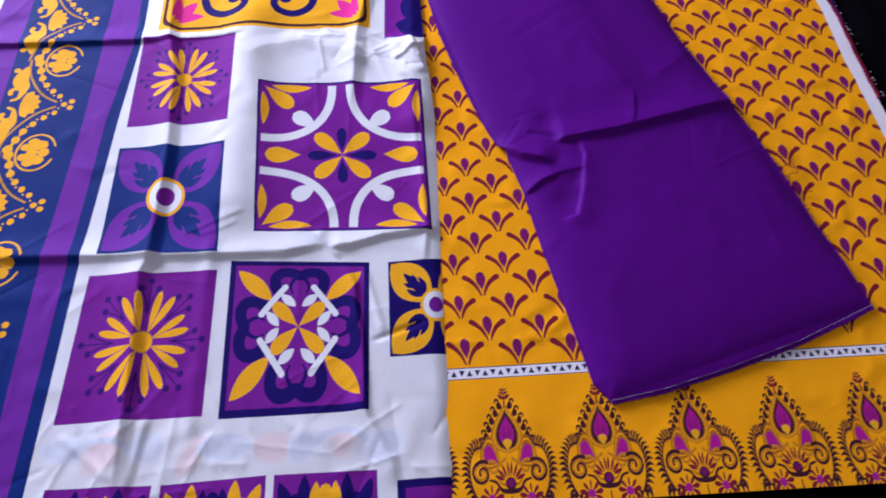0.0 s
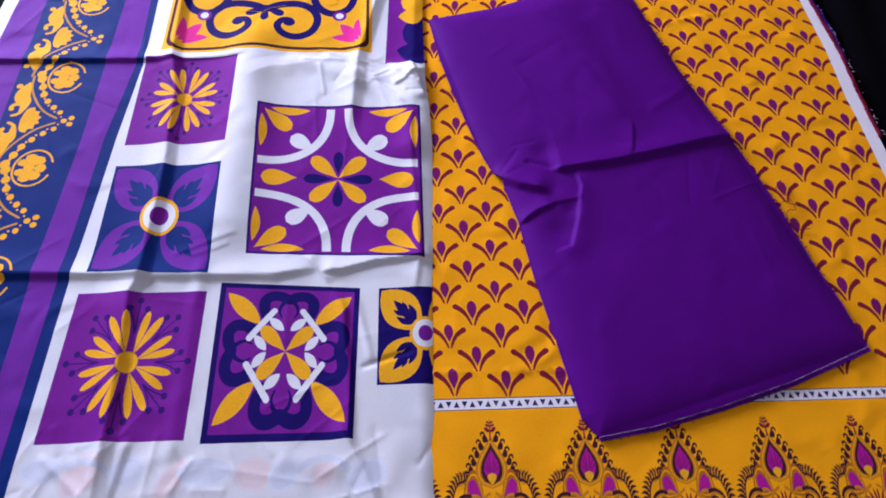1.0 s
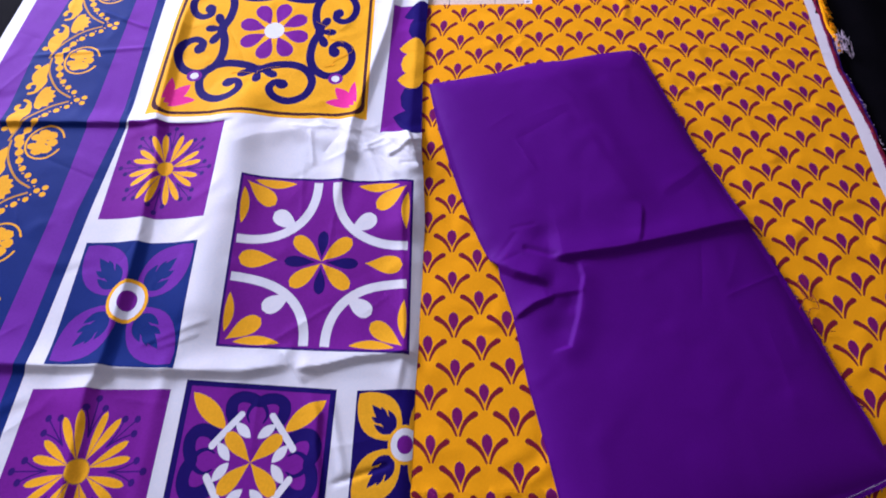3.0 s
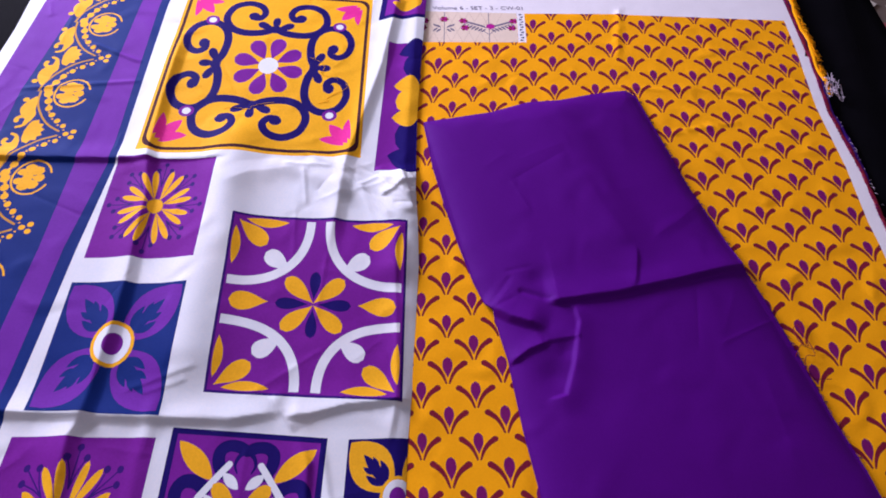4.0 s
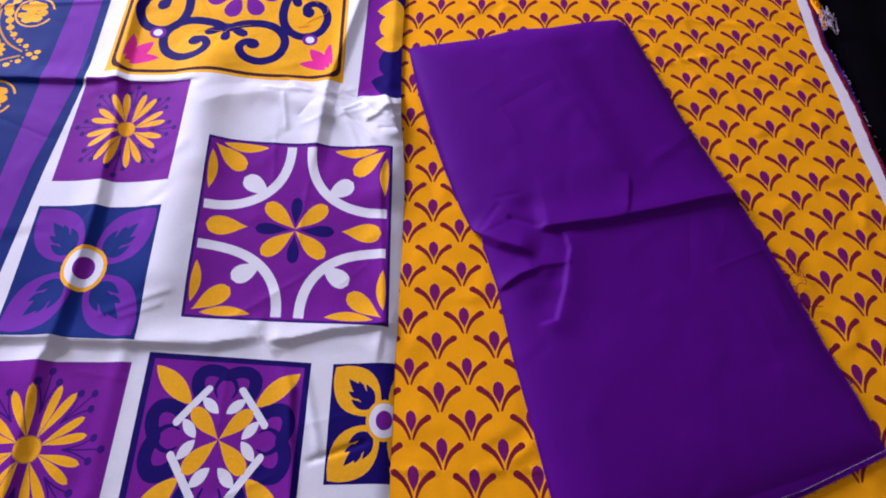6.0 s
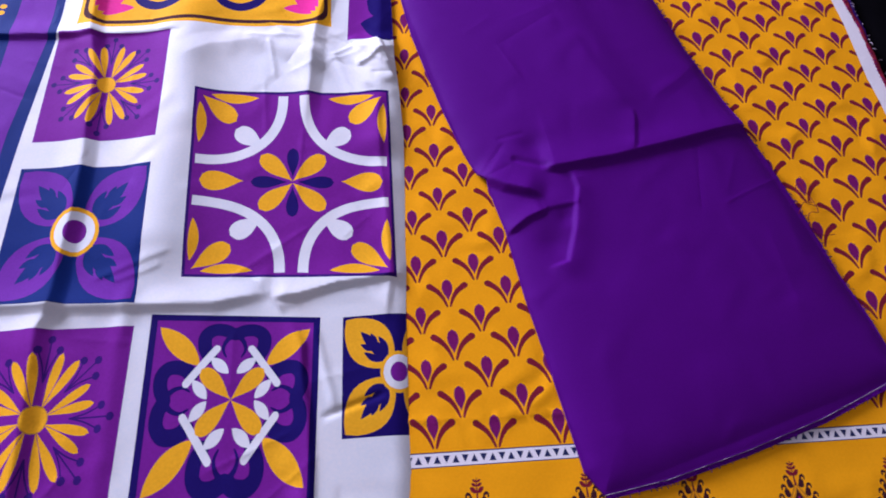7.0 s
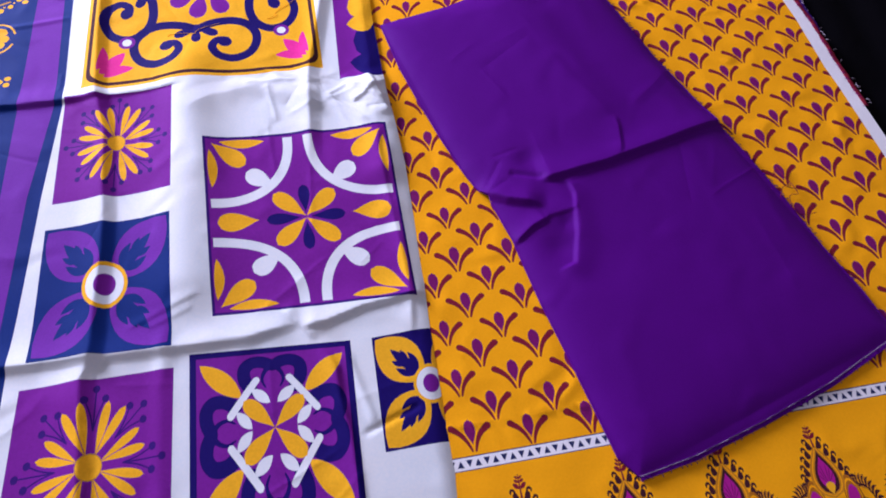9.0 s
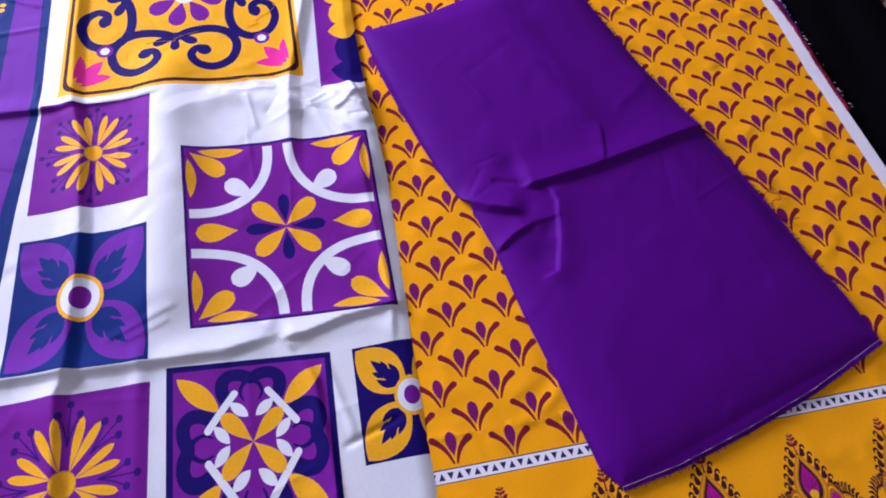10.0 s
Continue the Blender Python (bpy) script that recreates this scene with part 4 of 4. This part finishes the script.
sel2 = [(CREAM, [(0.697, 0.4), (0.702, 0.545), (0.705, 0.68), (0.71, 0.97), (0.75, 0.97), (0.75, 0.4)])]
lay(shirt, under, AMBER, [("under_layer", "lower amber layer with plum sprigs", [(AMBER, under)] + sprig_shapes(24, 31)), ("sleeve_print", "beige print with small maroon flowers", floral),
                          ("toothed_strip", "white strip with navy teeth", toothed), ("heading", "plain white printed heading", heading), ("selvedge", "", sel2)], under_height, 0.009, 0.0018, "edge")


def wording(text, at, size, turn, height, material, parent):
    data = bpy.data.curves.new("wording", "FONT")
    data.body, data.size = text, size
    tmp = bpy.data.objects.new("wording", data)
    me = bpy.data.meshes.new_from_object(tmp)
    bpy.data.objects.remove(tmp)
    me.name = "wording"
    c, s = math.cos(radians(turn)), math.sin(radians(turn))
    for v in me.vertices:
        x, y = at[0] + v.co.x * c - v.co.y * s, at[1] + v.co.x * s + v.co.y * c
        v.co = (x, y, float(height(np.array([x]), np.array([y]))[0]) + 0.0004)
    me.materials.clear()
    me.materials.append(material)
    ob = new("wording", me)
    ob.parent = parent
    ob["label"] = "printed grey wording on the heading"
    return ob


wording("Volume 6 - SET - 3 - CW-01", (0.113, 0.556), 0.0128, 7.5, under_height, GREY_INK, shirt)

# ---- violet folded trouser piece ----
trouser = tagged(new("trouser_fabric"), "folded plain violet cotton trouser piece lying on amber cotton", "fabric")
TROUSER = [(0.272, -0.308), (0.329, -0.297), (0.405, -0.275), (0.485, -0.248), (0.579, -0.208),
           (0.566, -0.155), (0.549, -0.100), (0.535, -0.035), (0.513, 0.043), (0.498, 0.088), (0.478, 0.150), (0.457, 0.208), (0.441, 0.270), (0.413, 0.378), (0.400, 0.389),
           (0.345, 0.369), (0.296, 0.349), (0.252, 0.340), (0.200, 0.315), (0.150, 0.301), (0.109, 0.292),
           (0.124, 0.212), (0.142, 0.145), (0.158, 0.092), (0.176, 0.040), (0.189, 0.010), (0.197, 0.002), (0.206, -0.033), (0.212, -0.056), (0.225, -0.132), (0.240, -0.200), (0.258, -0.290)]


def round_off(pts, n=3):
    out = []
    for i, p in enumerate(pts):
        q = pts[(i + 1) % len(pts)]
        out += [(p[0] + (q[0] - p[0]) * k / n, p[1] + (q[1] - p[1]) * k / n) for k in range(n)]
    return out


OUT = round_off(TROUSER)
SEGS = [(np.array(a), np.array(b)) for a, b in zip(OUT, OUT[1:] + OUT[:1])]


def inside_by(x, y):
    best = np.full(np.shape(x), 9.0)
    for a, b in SEGS:
        d = b - a
        t = np.clip(((x - a[0]) * d[0] + (y - a[1]) * d[1]) / (d @ d), 0, 1)
        best = np.minimum(best, np.hypot(x - a[0] - t * d[0], y - a[1] - t * d[1]))
    return best


def rounding(x, y):
    """How the folded stack rounds off towards its two long sides and its hem: 0 at them, 1 far inside."""
    out = np.ones_like(x)
    for p, q in (((0.272, -0.308), (0.579, -0.208)), ((0.579, -0.208), (0.405, 0.389)), ((0.109, 0.292), (0.265, -0.300))):
        out = out * (1 - np.exp(-np.abs((y - p[1]) * (q[0] - p[0]) - (x - p[0]) * (q[1] - p[1])) / math.dist(p, q) / 0.055))
    return out


def trouser_height(x, y):
    d = inside_by(x, y)
    z = 0.0060 + 0.0050 * (1 - np.exp(-d / 0.014)) + 0.0080 * rounding(x, y) + swell(x, y, 8, 0.0016, 11)
    z = z + creases(x, y, 10, 21, (0.18, -0.2, 0.5, 0.33), 0.0005, 0.004)
    # cross fold: a crisp small step, the upper half prouder
    z = z + fold(x, y, [(0.252, 0.014), (0.268, 0.014), (0.335, 0.029), (0.414, 0.054), (0.500, 0.086), (0.53, 0.097)], 0.0056, 0.0060, 0.028, 0.06)
    z = z + fold(x, y, [(0.352, 0.030), (0.360, 0.050), (0.366, 0.078), (0.367, 0.100)], 0.0017, 0.0045, 0.012, 0.3)
    # long soft fold down the upper half
    z = z + lip(x, y, (0.362, 0.085), (0.282, 0.335), 0.0034, 0.030, 0.060) + lip(x, y, (0.356, 0.105), (0.312, 0.205), 0.0008, 0.008, 0.020)
    z = z + fold(x, y, [(0.392, 0.112), (0.432, 0.146), (0.475, 0.190)], 0.0008, 0.012, 0.012, 0.2)
    # lobe and tucks at the pinched side
    z = z + fold(x, y, [(0.180, 0.016), (0.196, 0.004), (0.215, -0.008), (0.232, -0.014), (0.258, -0.021)], 0.0068, 0.0065, 0.018, 0.30)
    z = z - ridge(x, y, (0.226, 0.026), (0.262, 0.016), 0.0016, 0.004) + dimple(x, y, 0.249, 0.044, 0.013, 0.0022)
    z = z + fold(x, y, [(0.210, -0.064), (0.218, -0.058), (0.234, -0.046), (0.258, -0.035)], 0.0034, 0.0042, 0.010, 0.22) + fold(x, y, [(0.250, -0.036), (0.272, -0.031), (0.290, -0.027)], 0.0014, 0.004, 0.008)
    z = z - ridge(x, y, (0.211, 0.051), (0.241, 0.060), 0.0004, 0.0028) - ridge(x, y, (0.194, 0.009), (0.217, 0.045), 0.0005, 0.0030) - ridge(x, y, (0.198, 0.004), (0.222, 0.018), 0.0004, 0.0030)
    # upright crest with a hollow beside it
    crest = [(0.278, 0.014), (0.287, 0.006), (0.2905, -0.010), (0.281, -0.060), (0.270, -0.096), (0.247, -0.104)]
    z = z + fold(x, y, crest, 0.0028, 0.0042, 0.016, 0.14) + dimple(x, y, 0.260, -0.074, 0.018, 0.0034) + dimple(x, y, 0.273, -0.045, 0.010, 0.0022)
    z = z + dimple(x, y, 0.296, -0.100, 0.03, 0.0016)
    return z


lay(trouser, OUT, VIOLET, [], trouser_height, 0.0020, 0.0030, "upper_ply")
# lower ply, showing as a second edge along the hem
LOW = [(x + 0.002, y - 0.0035 - 0.004 * max(0, x - 0.3)) for x, y in TROUSER[:5]] + [(x + 0.0025, y + 0.001) for x, y in TROUSER[5:15]] + [(0.35, 0.30), (0.20, 0.25), (0.18, 0.1), (0.24, -0.05), (0.25, -0.2)]
lay(trouser, round_off(LOW), VIOLET, [], lambda x, y: 0.0052 + swell(x, y, 8, 0.0008, 12), 0.010, 0.0028, "lower_ply")


def thread(name, pts, r, material, parent=None, label=""):
    data = bpy.data.curves.new(name, "CURVE")
    data.dimensions, data.bevel_depth, data.bevel_resolution = "3D", r, 1
    sp = data.splines.new("POLY")
    sp.points.add(len(pts) - 1)
    for q, p in zip(sp.points, pts):
        q.co = (*p, 1)
    tmp = bpy.data.objects.new(name, data)
    me = bpy.data.meshes.new_from_object(tmp)
    bpy.data.objects.remove(tmp)
    me.materials.clear()
    me.materials.append(material)
    ob = new(name, me)
    ob.parent = parent
    if label:
        ob["label"] = label
    return ob


line = []
for k in range(60):
    u = k / 59 * 4
    i = min(3, int(u))
    a, b = TROUSER[i], TROUSER[i + 1]
    x, y = a[0] + (b[0] - a[0]) * (u - i), a[1] + (b[1] - a[1]) * (u - i)
    line.append((x, y - 0.0004, 0.0066 + 0.0006 * math.sin(k * 1.3)))
thread("selvedge_thread", line, 0.00016, THREAD, trouser, "pale selvedge thread along the hem")

# ---- frayed side edge of the shirt piece with its loose threads ----
rng = random.Random(4)
def ribbon(name, line, wide, thick, material, parent, label):
    """A thin uneven strip of cloth edge along a line."""
    bm = bmesh.new()
    rows = []
    for k, (x, y, z) in enumerate(line):
        w = wide * rng.uniform(0.7, 1.15)
        rows.append([bm.verts.new((x + a * w / 2, y, z + b)) for a, b in ((-1, -thick), (-1, thick * 0.4), (0, thick), (1, thick * 0.4), (1, -thick))])
    for p, q in zip(rows, rows[1:]):
        for i in range(4):
            bm.faces.new((p[i], p[i + 1], q[i + 1], q[i]))
    return part(name, bm, material, parent, label)


def hairs(name, line, count, reach, r, material, parent, label):
    """Short frayed thread ends along a line, as one tangle."""
    bm = bmesh.new()
    for _ in range(count):
        x, y, z = line[rng.randrange(len(line))]
        a, n = rng.uniform(-1.2, 0.9), rng.uniform(0.3, 1) * reach
        bend = rng.uniform(-0.6, 0.6)
        pts = [(x + n * u * math.cos(a + bend * u), y + n * u * math.sin(a + bend * u) + rng.uniform(-0.0005, 0.0005), z + 0.0015 * math.sin(3 * u)) for u in (0, 0.35, 0.7, 1)]
        rings = [[bm.verts.new((p[0] + r * math.cos(t), p[1] + r * math.sin(t) * 0.6, p[2] + r * math.sin(t))) for t in (0, 2.1, 4.2)] for p in pts]
        for c, d in zip(rings, rings[1:]):
            for i in range(3):
                bm.faces.new((c[i], c[(i + 1) % 3], d[(i + 1) % 3], d[i]))
    return tagged(part(name, bm, material, parent, label), kind="stuff")


def side_x(y):
    return float(np.interp(y, [0.0, 0.17, 0.27, 0.33, 0.384, 0.46, 0.525, 0.665, 0.8], [0.712, 0.711, 0.713, 0.709, 0.706, 0.712, 0.7165, 0.7195, 0.722])) + 0.002


seam = [(side_x(0.10 + 0.0055 * k), 0.10 + 0.0055 * k, 0.0025 + 0.0008 * math.sin(k * 0.7)) for k in range(110)]
ribbon("frayed_edge", seam, 0.0055, 0.0012, MAROON, shirt, "frayed maroon edge beside the selvedge")
ribbon("frayed_edge", [(x + 0.0045 + 0.002 * math.sin(y * 43), y, z - 0.0006) for x, y, z in seam if y > 0.24], 0.006, 0.0010, DUSK, shirt, "frayed violet edge beside the selvedge")
ribbon("frayed_edge", [(x + 0.006 + 0.002 * math.sin(y * 60), y, z + 0.0012) for x, y, z in seam if y > 0.45], 0.0055, 0.0012, AMBER, shirt, "amber edge of the lower layer")
hairs("fringe", [(x + 0.007, y, z + 0.001) for x, y, z in seam if y > 0.42], 220, 0.012, 0.0005, AMBER, shirt, "short amber thread ends")
hairs("fringe", [(x - 0.004, y, z) for x, y, z in seam], 320, 0.006, 0.0004, PLUM, shirt, "short plum thread ends")
hairs("fringe", [(x + 0.005, y, z) for x, y, z in seam], 60, 0.006, 0.0003, THREAD, shirt, "short pale thread ends")
tuft = tagged(new("thread_tuft"), "tangle of loose pale threads at the frayed edge", "thread")
for k in range(18):
    cx, cy = 0.727 + rng.uniform(-0.007, 0.009), 0.437 + rng.uniform(-0.024, 0.020)
    r, a0 = rng.uniform(0.003, 0.009), rng.uniform(0, 6.28)
    thread("loose_thread", [(cx + r * math.cos(a0 + 0.35 * i) * (1 - 0.03 * i), cy + 1.3 * r * math.sin(a0 + 0.35 * i * rng.uniform(0.9, 1.1)), 0.008 + 0.005 * math.sin(0.5 * i + k)) for i in range(14)], 0.0003, THREAD, tuft)
for k, (x, y) in enumerate(((0.545, 0.005), (0.551, -0.012), (0.548, 0.02))):
    t = tagged(thread("loose_thread", [(x + 0.02 * math.sin(0.5 * i + k) * i / 12, y - 0.004 * i + 0.006 * math.cos(i * 0.9 + k), 0.0065 + 0.001 * math.sin(i)) for i in range(13)], 0.0004, MAROON), "thin maroon thread fallen on amber cotton", "thread")

# frayed sides of the violet piece, and fine threads that lie about
hairs("fringe", [(x, y, 0.007) for x, y in round_off(TROUSER[5:15], 8)], 150, 0.006, 0.0003, VIOLET, trouser, "short violet thread ends")
hairs("fringe", [(x, y - 0.003, 0.006) for x, y in round_off(TROUSER[0:5], 12)[:48]], 120, 0.005, 0.0003, VIOLET, trouser, "short violet thread ends")
for k, (x, y) in enumerate(((-0.035, 0.31), (-0.02, 0.36), (-0.10, 0.305))):
    pts = []
    for i in range(15):
        px, py = x + 0.004 * i * math.cos(0.9 + 1.3 * k) + 0.006 * math.sin(0.7 * i + k), y + 0.004 * i * math.sin(0.9 + 1.3 * k) + 0.004 * math.cos(0.5 * i)
        pts.append((px, py, float(scarf_height(np.array([px]), np.array([py]))[0]) + 0.0006))
    tagged(thread("loose_thread", pts, 0.00025, GOLD), "thin gold thread lying on the printed scarf", "thread")
